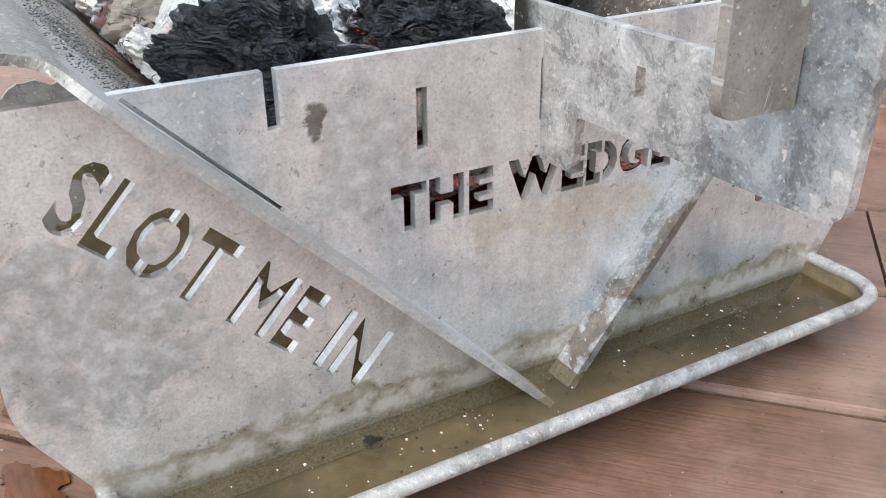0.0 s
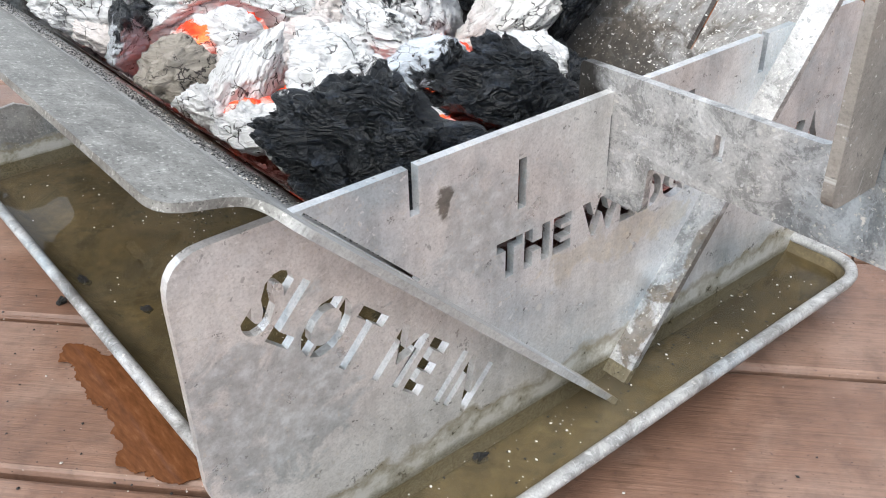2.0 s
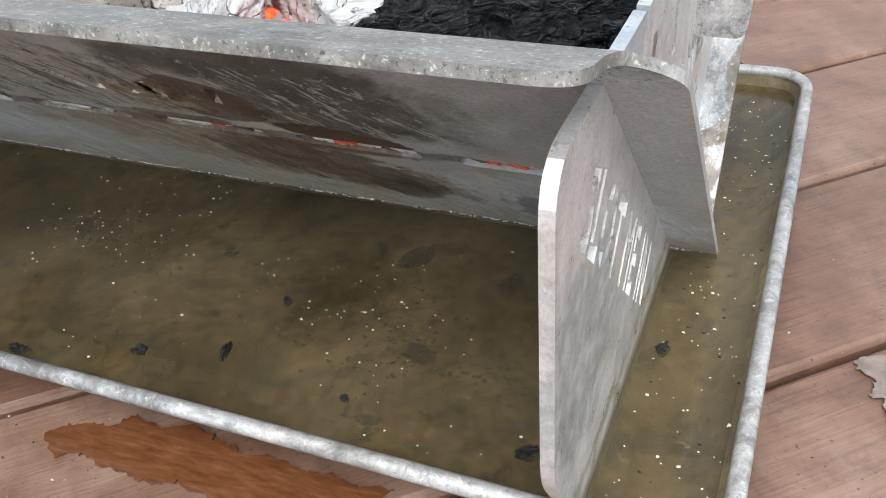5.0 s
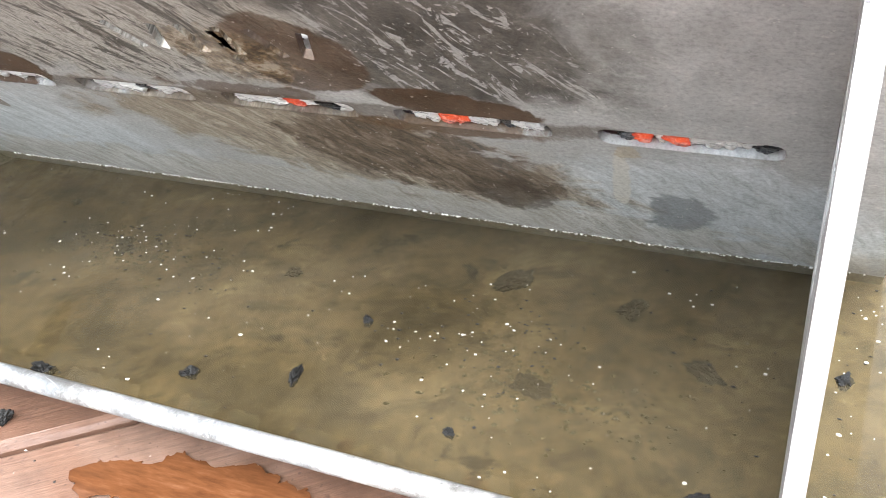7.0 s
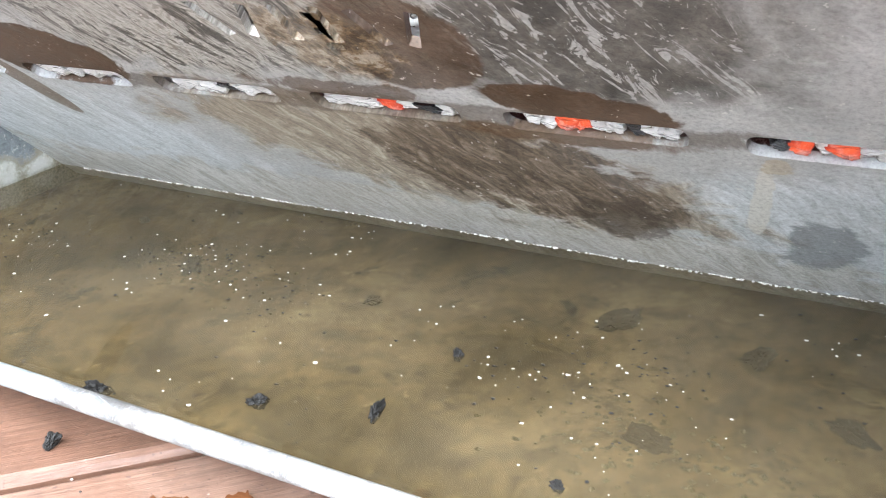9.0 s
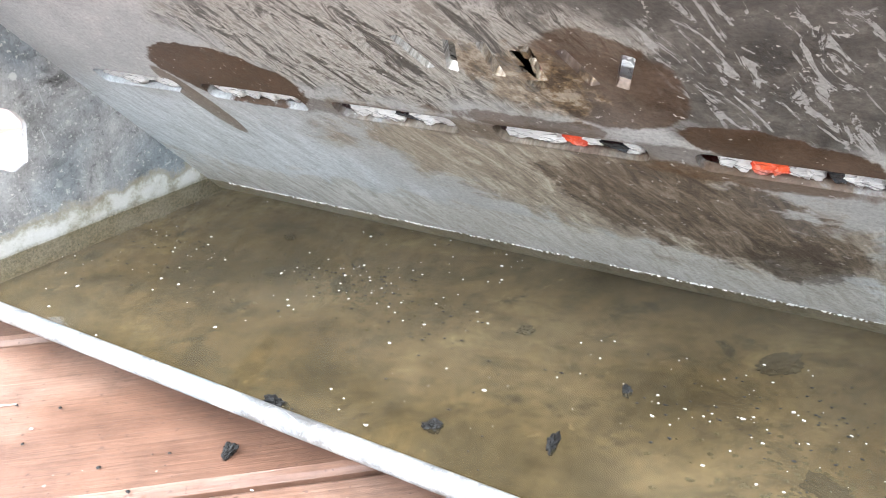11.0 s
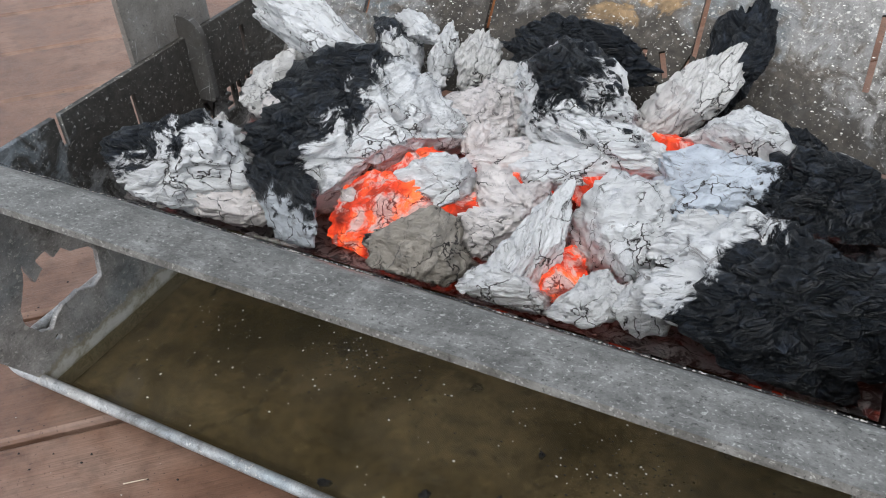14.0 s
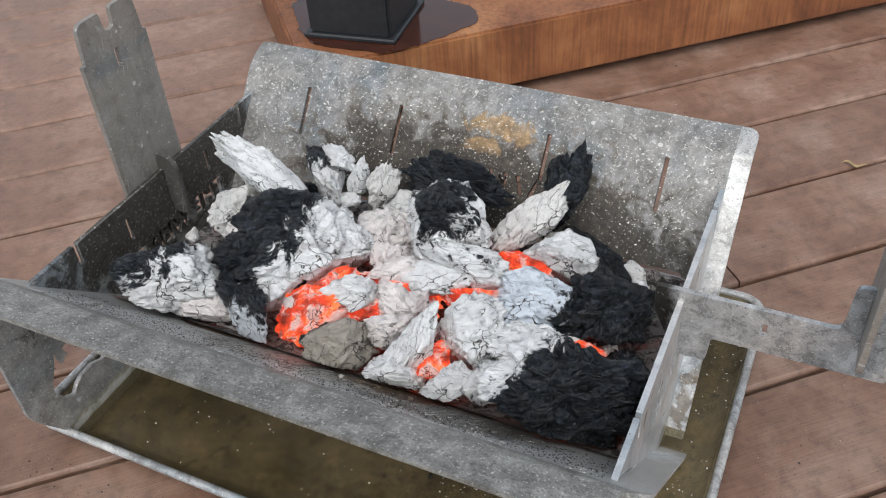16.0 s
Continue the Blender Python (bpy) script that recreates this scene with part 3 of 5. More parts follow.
def lay_boards():
    rnd = random.Random(4)
    for k in range(-14, 40):
        cuts = [-6.0, 6.0] if k != 0 else [-6.0, 0.43, 6.0]
        for x0, x1 in zip(cuts, cuts[1:]):
            ob = part("plank", board_mesh(x0 + 0.001, x1 - 0.001, PITCH - GAP, k), DECK, deck)
            off = SHIFT + (k + 0.5) * PITCH
            ob.matrix_basis = pose(-math.sin(ANG) * off, math.cos(ANG) * off, rnd.uniform(-0.0006, 0.0006), 0, 0, math.degrees(ANG))


# ---- the drip tray ----
TX0, TX1, TY0, TY1, RIM_Z, WATER_Z = -0.305, 0.350, -0.2055, 0.236, 0.0315, 0.0205


def ring(x0, x1, y0, y1, r, steps=8):
    return rounded([(x0, y0), (x1, y0), (x1, y1), (x0, y1)], r, steps)


def tray():
    t = tagged(thing("drip_tray"), "shallow galvanised drip tray with a rolled rim on the deck", "tray")
    bm = bmesh.new()
    prof = [(0.0, RIM_Z), (0.005, 0.0205), (0.02, 0.005), (0.024, 0.0032), (0.026, 0.003)]
    loops = []
    for inset, z in prof:
        loops.append([bm.verts.new((x, y, z)) for x, y in ring(TX0 + inset, TX1 - inset, TY0 + inset, TY1 - inset, 0.028 - inset)])
    for a, b in zip(loops, loops[1:]):
        for i in range(len(a)):
            bm.faces.new((a[i], a[(i + 1) % len(a)], b[(i + 1) % len(a)], b[i]))
    bm.faces.new(loops[-1])
    bmesh.ops.recalc_face_normals(bm, faces=bm.faces)
    bmesh.ops.solidify(bm, geom=bm.faces[:], thickness=0.0015)
    part("pan", bm, MUD, t, "silted brown pan under the water", True)
    bm = bmesh.new()
    n, rad = 10, 0.0043
    base = ring(TX0, TX1, TY0, TY1, 0.03, 10)
    rows = []
    for i, (x, y) in enumerate(base):
        a, b = Vector(base[i - 1]), Vector(base[(i + 1) % len(base)])
        d = (b - a).normalized()
        out = Vector((d.y, -d.x))
        wob = 0.0005 * noise.noise((x * 40, y * 40, 0))
        rows.append([bm.verts.new((x + out.x * math.cos(q) * (rad + wob), y + out.y * math.cos(q) * (rad + wob), RIM_Z - 0.002 + math.sin(q) * (rad + wob))) for q in [2 * math.pi * k / n for k in range(n)]])
    for i in range(len(rows)):
        a, b = rows[i], rows[(i + 1) % len(rows)]
        for k in range(n):
            bm.faces.new((a[k], b[k], b[(k + 1) % n], a[(k + 1) % n]))
    bmesh.ops.recalc_face_normals(bm, faces=bm.faces)
    part("rim", bm, RIM, t, "rolled pale metal rim", True)
    bm = bmesh.new()
    vs = [bm.verts.new((x, y, WATER_Z)) for x, y in ring(TX0 + 0.004, TX1 - 0.004, TY0 + 0.004, TY1 - 0.004, 0.025)]
    bm.faces.new(vs)
    w = tagged(part("water", bm, WATER), "murky brown water standing in the tray", "water", kind="structure")
    w.visible_shadow = False
    return t


# ---- the fire pit of slotted plates ----
T, T_SIDE = 0.005, 0.004
XR, XLEFT, YC = 0.2922, -0.256, 0.018          # outer face, inner face, middle line
LEN_X0, LEN_X1 = -0.284, 0.318               # ends of the two sloping plates


def australia(cx, cy, s, flip):
    """A map outline from a few headlands, roughened along the way."""
    pts = [(-1.0, 0.1), (-0.85, 0.33), (-0.45, 0.5), (-0.3, 0.72), (-0.08, 0.62), (0.0, 0.85), (0.28, 0.82), (0.22, 0.55), (0.46, 0.42), (0.55, 0.95), (0.68, 0.55), (0.95, 0.1), (0.98, -0.2), (0.75, -0.62), (0.5, -0.72), (0.3, -0.5), (0.05, -0.42), (-0.3, -0.38), (-0.65, -0.55), (-0.9, -0.45)]
    out = []
    for i, p in enumerate(pts):
        q = pts[(i + 1) % len(pts)]
        for k in range(4):
            f = k / 4
            x, y = p[0] + (q[0] - p[0]) * f, p[1] + (q[1] - p[1]) * f
            j = 0.045 if k else 0.0
            out.append((x + j * noise.noise((x * 5, y * 5, 1)), y + j * noise.noise((x * 5, y * 5, 7))))
    return [(cx + (-x if flip else x) * s, cy + y * s) for x, y in out]


def end_plate_mesh(map_at=(0.190, 0.099), map_size=0.037):
    """In its own plane: across (from the middle line), up."""
    top, half = 0.204, 0.252
    outline = rounded([(-half, 0.078), (-0.222, 0.028), (-0.205, 0.007), (0.205, 0.007), (0.222, 0.028), (half, 0.078), (half, top), (0.136, top), (0.136, 0.18), (0.1305, 0.18), (0.1305, top), (-0.1305, top), (-0.1305, 0.18), (-0.136, 0.18), (-0.136, top), (-half, top)], [0.012, 0.012, 0, 0, 0.012, 0.012, 0.02, 0, 0, 0, 0, 0, 0, 0, 0, 0.02])
    holes = []
    for y in (-0.066, 0.066):
        holes.append(slot(y, 0.173, 0.0055, 0.028))
    holes.append(slot(0.0, 0.176, 0.0055, 0.03))
    holes.append(slot(-0.1672 + 0.0062, 0.1722 + 0.0008, 0.082, 0.0016, 0.0, radians(-45)))
    word, w = letter_loops("SLOT ME IN", 0.0425, 0.685, 0.0026, 0.0012, 1.12)
    a = radians(-43.5)
    holes += placed(word, -0.2258, 0.1615, a)
    word, w = letter_loops("THE WEDGE", 0.0285, 0.93, 0.0018, 0.0017, 1.15)
    holes += placed(word, -0.0815, 0.1225)
    holes.append(australia(*map_at, map_size, False))
    holes.append(slot(map_at[0] + 0.018, map_at[1] - 0.0365, 0.006, 0.006, 0.0028))
    return plate_mesh(outline, holes, T)


def fold(bm, s_bend, angle, width=0.012):
    """Bends a sheet lying in x, y about the line y = s_bend, towards -z."""
    for k in range(7):
        bmesh.ops.bisect_plane(bm, geom=bm.verts[:] + bm.edges[:] + bm.faces[:], plane_co=(0, s_bend + width * k / 6, 0), plane_no=(0, 1, 0))
    rad = width / angle
    for v in bm.verts:
        s, h = v.co.y - s_bend, v.co.z
        if s <= 0:
            continue
        q = min(s / width, 1.0) * angle
        rest = max(s - width, 0.0)
        v.co.y = s_bend + (rad + h) * math.sin(q) + rest * math.cos(q)
        v.co.z = h - (rad + h) * (1 - math.cos(q)) - rest * math.sin(q)


def side_plate_mesh(lipped, lip, bend_at, bend_angle):
    """A sloping side sheet: x along, y up the slope from its lower edge."""
    x0, x1 = LEN_X0, LEN_X1
    top = bend_at + lip
    step = bend_at - 0.006
    if not lipped:
        x0, x1 = -0.266, 0.31
    outline = rounded([(x0, 0), (x1, 0), (x1, step), (x1 - 0.02, step + 0.016), (x1 - 0.02, top), (x0 + 0.02, top), (x0 + 0.02, step + 0.016), (x0, step)], [0.002, 0.002, 0.008, 0.01, 0.014, 0.014, 0.01, 0.008]) if lipped else rounded([(x0, 0), (x1, 0), (x1, top), (x0, top)], [0.002, 0.002, 0.012, 0.012])
    holes = []
    for i in range(6):
        holes.append(slot(-0.189 + 0.0855 * i, 0.151, 0.067, 0.0135, 0.0055))
    for x in (-0.188, -0.056, 0.117) if lipped else (-0.18, -0.062, 0.11, 0.232):
        holes.append(slot(x, bend_at - (0.022 if lipped else 0.034), 0.0045, 0.036 if lipped else 0.055, 0.001))
    for i in range(6):
        holes.append(slot(0.022 + 0.0168 * i, 0.207, 0.0048, 0.021, 0.001, radians((20, -20, 0, 0, 20, -20)[i])))
    for x, y, w in ((0.069, 0.212, 0.007), (0.069, 0.203, 0.006), (0.069, 0.194, 0.007)):
        holes.append(slot(x, y, w, 0.0042, 0.0008))
    bm = plate_mesh(outline, holes, T_SIDE if lipped else T)
    fold(bm, bend_at, bend_angle)
    return bm


def side_plate(name, label, y0, z0, slope, bend_at, lip, bend, front):
    bm = side_plate_mesh(front, lip, bend_at, bend)
    me = part(name, bm, STEEL_TROUGH if not front else STEEL_UNDER, None)
    # the sheet's own up-slope axis points outwards and up
    s = radians(slope)
    if front:
        m = Matrix(((-1, 0, 0, 0), (0, -math.cos(s), math.sin(s), 0), (0, math.sin(s), math.cos(s), 0), (0, 0, 0, 1)))
    else:
        m = Matrix(((1, 0, 0, 0), (0, math.cos(s), -math.sin(s), 0), (0, math.sin(s), math.cos(s), 0), (0, 0, 0, 1)))
    if front:
        bm2 = bmesh.new()
        bm2.from_mesh(me.data)
        for v in bm2.verts:
            v.co.x = -v.co.x
        bmesh.ops.reverse_faces(bm2, faces=bm2.faces)
        bm2.to_mesh(me.data)
        bm2.free()
    if not front:                                 # the tabs outside the fire stay clean of soot
        bm2 = bmesh.new()
        bm2.from_mesh(me.data)
        bmesh.ops.bisect_plane(bm2, geom=bm2.verts[:] + bm2.edges[:] + bm2.faces[:], plane_co=(XR, 0, 0), plane_no=(1, 0, 0))
        me.data.materials.append(STEEL_TAB)
        for f in bm2.faces:
            f.material_index = 1 if f.calc_center_median().x > XR else 0
        bm2.to_mesh(me.data)
        bm2.free()
    me.matrix_world = Matrix.Translation((0, y0, z0)) @ m
    return tagged(me, label, "side plate")


def end_plates():
    bm = end_plate_mesh()
    ob = part("end_plate", bm, STEEL, None)
    tagged(ob, "weathered steel end plate with cut-out words, in the tray", "end plate", "end plates of the fire pit")
    # own x -> world y, own y -> world z, own z -> world x
    ob.matrix_world = Matrix(((0, 0, 1, XR - T / 2), (1, 0, 0, YC), (0, 1, 0, 0), (0, 0, 0, 1)))
    ob.data.materials.append(STEEL_SOOTED)
    for f in ob.data.polygons:
        f.material_index = 1 if f.normal.z < -0.9 else 0
    far = copy_thing(ob, Matrix(((0, 0, -1, XLEFT - T / 2), (-1, 0, 0, YC), (0, 1, 0, 0), (0, 0, 0, 1))))
    bm = end_plate_mesh((0.180, 0.088), 0.0383)
    far.data = bpy.data.meshes.new("end_plate")
    bm.to_mesh(far.data)
    bm.free()
    far.data.materials.append(STEEL_SOOTED)
    tagged(far, "steel end plate with a cut-out map, sooted inside the fire trough")


def brackets():
    y = 0.0186
    t = tagged(thing("bracket"), "weathered steel bracket hooked on the end plate of the pit", "bracket")
    out = rounded([(0.268, 0.190), (0.290, 0.142), (0.293, 0.142), (0.317, 0.142), (0.319, 0.17), (0.459, 0.17), (0.461, 0.262), (0.416, 0.262), (0.414, 0.215), (0.268, 0.215)], [0.006, 0, 0.004, 0.006, 0.003, 0.01, 0.01, 0.008, 0.008, 0.004])
    bm = plate_mesh(out, [slot(0.358, 0.195, 0.0055, 0.013), slot(0.43, 0.24, 0.004, 0.02)], T)
    ob = part("arm", bm, STEEL_BRACKET, t)
    ob.matrix_world = Matrix(((1, 0, 0, 0), (0, 0, -1, y), (0, 1, 0, 0), (0, 0, 0, 1)))
    up = rounded([(-0.038, 0.2055), (-0.0035, 0.2055), (-0.0035, 0.225), (0.0035, 0.225), (0.0035, 0.2055), (0.042, 0.2055), (0.042, 0.36), (0.036, 0.36), (0.036, 0.4), (0.01, 0.4), (0.006, 0.38), (-0.006, 0.38), (-0.01, 0.4), (-0.034, 0.4), (-0.034, 0.36), (-0.038, 0.36)], [0.008, 0.001, 0, 0, 0.001, 0.008, 0, 0.001, 0.008, 0.003, 0.006, 0.006, 0.003, 0.008, 0.001, 0])
    bm = plate_mesh(up, [slot(0, 0.345, 0.0055, 0.02)], T)
    ob = part("upright", bm, STEEL_POST, t, "tall notched steel upright")
    ob.matrix_world = Matrix(((0, 0, 1, 0.431), (1, 0, 0, y), (0, 1, 0, 0), (0, 0, 0, 1)))
    t = tagged(thing("rotisserie_post"), "notched dull steel post clipped on the far end plate", "post")
    bm = plate_mesh(rounded([(-0.044, 0.125), (0.044, 0.125), (0.044, 0.348), (0.040, 0.348), (0.037, 0.386), (0.008, 0.386), (0.006, 0.366), (-0.006, 0.366), (-0.008, 0.386), (-0.037, 0.386), (-0.040, 0.348), (-0.044, 0.348)], [0.004, 0.004, 0, 0.001, 0.009, 0.003, 0.006, 0.006, 0.003, 0.009, 0.001, 0]), [slot(0.0, 0.337, 0.0055, 0.02)], T)
    ob = part("upright", bm, STEEL_POST, t)
    ob.matrix_world = Matrix(((0, 0, 1, -0.2645), (1, 0, 0, 0.012), (0, 1, 0, 0), (0, 0, 0, 1)))
    bm = plate_mesh(rounded([(-0.266, 0.15), (-0.238, 0.15), (-0.238, 0.212), (-0.248, 0.222), (-0.266, 0.222)], [0, 0.006, 0.01, 0.006, 0]), [], T)
    ob = part("clip", bm, STEEL_CLIP, t, "soot-darkened clip")
    ob.matrix_world = Matrix(((1, 0, 0, 0), (0, 0, -1, 0.02), (0, 1, 0, 0), (0, 0, 0, 1)))


STEEL_TAB = steel("blotched_tab_steel", 0.46, 0.0, 0.2, 0.2, 0.6, 0.4, (((0.302, 0.03), (0.012, 0.03), (0.09, 0.06, 0.03), 0.7, 0.9), ((0.31, 0.09), (0.006, 0.03), (0.1, 0.07, 0.04), 0.6, 0.9)), 0.0, 0.0, 0.7, 0.3)
STEEL_CLIP = steel("sooty_clip_steel", 0.1, 0.05, 0.1, 0.5, 0.3, 0.55)
STEEL_POST = steel("dull_steel", 0.27, 0.08, 0.1, 0.1, 0.5, 0.5)
tray()
end_plates()
side_plate("side_plate", "front sloping steel plate with vent slots and a folded lip", 0.013, 0.012, 45.0, 0.288, 0.044, radians(33), True)
side_plate("side_plate", "back sloping steel plate, sooty and flecked with ash", 0.030, 0.012, 51.0, 0.272, 0.04, radians(26), False)
brackets()


# ---- the charcoal ----
def lump(size, seed, rough=0.28, cuts=7, detail=5, ridge=0.1, facet=0.3):
    """A broken lump of charcoal: a ball cut by planes, then split along the grain (its x) and crazed."""
    rnd = random.Random(seed)
    bm = bmesh.new()
    bmesh.ops.create_icosphere(bm, subdivisions=detail, radius=1.0)
    planes = [(Vector((rnd.uniform(-1, 1), rnd.uniform(-1, 1), rnd.uniform(-1, 1))).normalized(), rnd.uniform(0.42, 0.85)) for _ in range(cuts)]
    off = Vector((seed * 3.7, seed * 1.3, seed * 2.1))
    layer = Vector((rnd.uniform(-0.3, 0.3), rnd.uniform(-1, 1), rnd.uniform(-1, 1))).normalized()
    for v in bm.verts:
        p = v.co.copy()
        for n, d in planes:
            over = p.dot(n) - d
            if over > 0:
                p -= n * over * 0.92
        k = 1 + rough * 0.7 * noise.noise(p * 1.5 + off) + rough * 0.4 * noise.noise(p * 3.7 + off)
        g = Vector((p.x * 1.6, p.y * 6.5, p.z * 6.5)) + off
        k += ridge * (0.5 - abs(noise.noise(g))) * 1.2
        k += rough * 0.22 * noise.noise(Vector((p.x * 5, p.y * 15, p.z * 15)) + off)
        k += rough * 0.1 * noise.noise(p * 30 + off)
        k += facet * (noise.voronoi(Vector((p.x * 2.2, p.y * 3.4, p.z * 3.4)) + off)[0][0] - 0.35)
        k += facet * 0.35 * (noise.voronoi(Vector((p.x * 6, p.y * 9, p.z * 9)) + off)[0][0] - 0.35)
        u = p.dot(layer) * 3.2 + 0.9 * noise.noise(p * 2.3 + off) + 0.25 * noise.noise(p * 9 + off)
        k += 0.07 * ((u - math.floor(u)) - 0.5)
        k -= 0.16 * max(0.0, 0.07 - abs(noise.noise(p * 1.9 + off * 2))) / 0.07
        v.co = Vector((p.x * size[0], p.y * size[1], p.z * size[2])) * k
    return bm


def bedded(bm, m, gap=0.0035):
    """Keeps a lump above the two sloping plates and between the end plates, where it lies at the pose m."""
    back = m.inverted()
    s45, s51 = math.sqrt(0.5), radians(51.0)
    walls = [(Vector((0, s45, s45)), Vector((0, 0.013, 0.012)), T_SIDE / 2 + gap), (Vector((0, -math.sin(s51), math.cos(s51))), Vector((0, 0.030, 0.012)), T / 2 + 0.0008), (Vector((-1, 0, 0)), Vector((XR - T, 0, 0)), 0.001), (Vector((1, 0, 0)), Vector((XLEFT, 0, 0)), 0.001)]
    for v in bm.verts:
        w = m @ v.co
        crag = 0.0022 * (1 + noise.noise(w * 160)) + 0.0012 * noise.noise(w * 420)
        for n, q, d in walls:
            deep = (w - q).dot(n) - d - (crag if n.y > 0 else 0)
            if deep < 0:
                w -= n * deep
        v.co = back @ w


def coal(seed, at, size, mat, label, turn=(0, 0, 0), rough=0.19, ridge=0.09, cuts=11, gap=0.0035):
    raw = mat in (ALL_BLACK, FRINGE)
    bm = lump(size, seed, 0.3 if raw else rough, cuts, 6 if max(size) > 0.045 else (5 if max(size) > 0.02 else 4), 0.06 if raw else ridge, 0.5 if raw else 0.3)
    m = pose(*at, *turn)
    bedded(bm, m, gap)
    ob = part("charcoal_lump", bm, mat, None, "", True)
    ob.matrix_world = m
    return tagged(ob, label, "charcoal", "charcoal in the fire pit")


ALL_BLACK = coal_mat("raw_charcoal", (0, 0, 1), -9)
ALL_ASH = coal_mat("white_ash", (0, 0, 1), 9)
PINK_ASH = coal_mat("pinkish_ash", (0, 0, 1), 9, (0.84, 0.78, 0.76))
SLOT_ASH = coal_mat("slot_ash", (0, 0, 1), 9, (0.85, 0.83, 0.8))
GREY_ASH = coal_mat("grey_ash", (0, 0, 1), 9, (0.74, 0.72, 0.7))
CAP = coal_mat("ash_with_black_cap", (-0.6, 0.1, 0.8), 0.2)
CAP_BACK = coal_mat("ash_with_black_middle", (-0.1, 0.15, 1), 0.22)
CAP_LEFT = coal_mat("ash_with_black_side", (-0.75, 0.5, 0.75), 0.08)
CAP_RIGHT = coal_mat("ash_with_dark_side", (1, 0.2, 0.2), 0.5, (0.7, 0.75, 0.82))
BROWN = coal_mat("brown_grey_ash", (0.4, 1, 0.3), 0.18, (0.4, 0.36, 0.31))
EMBER = coal_mat("glowing_ember", (0, 0, 1), 9, (0.82, 0.66, 0.61), 1.15)
DARK_GREY = coal_mat("dark_grey_lump", (-0.3, 0.3, 0.6), 0.0, (0.55, 0.58, 0.62))
EMBER_DULL = coal_mat("dull_ember", (0, 0, 1), 9, (0.6, 0.3, 0.25), 0.16)
FRINGE = coal_mat("charcoal_with_ash_fringe", (0.75, -0.6, -0.1), -0.28)

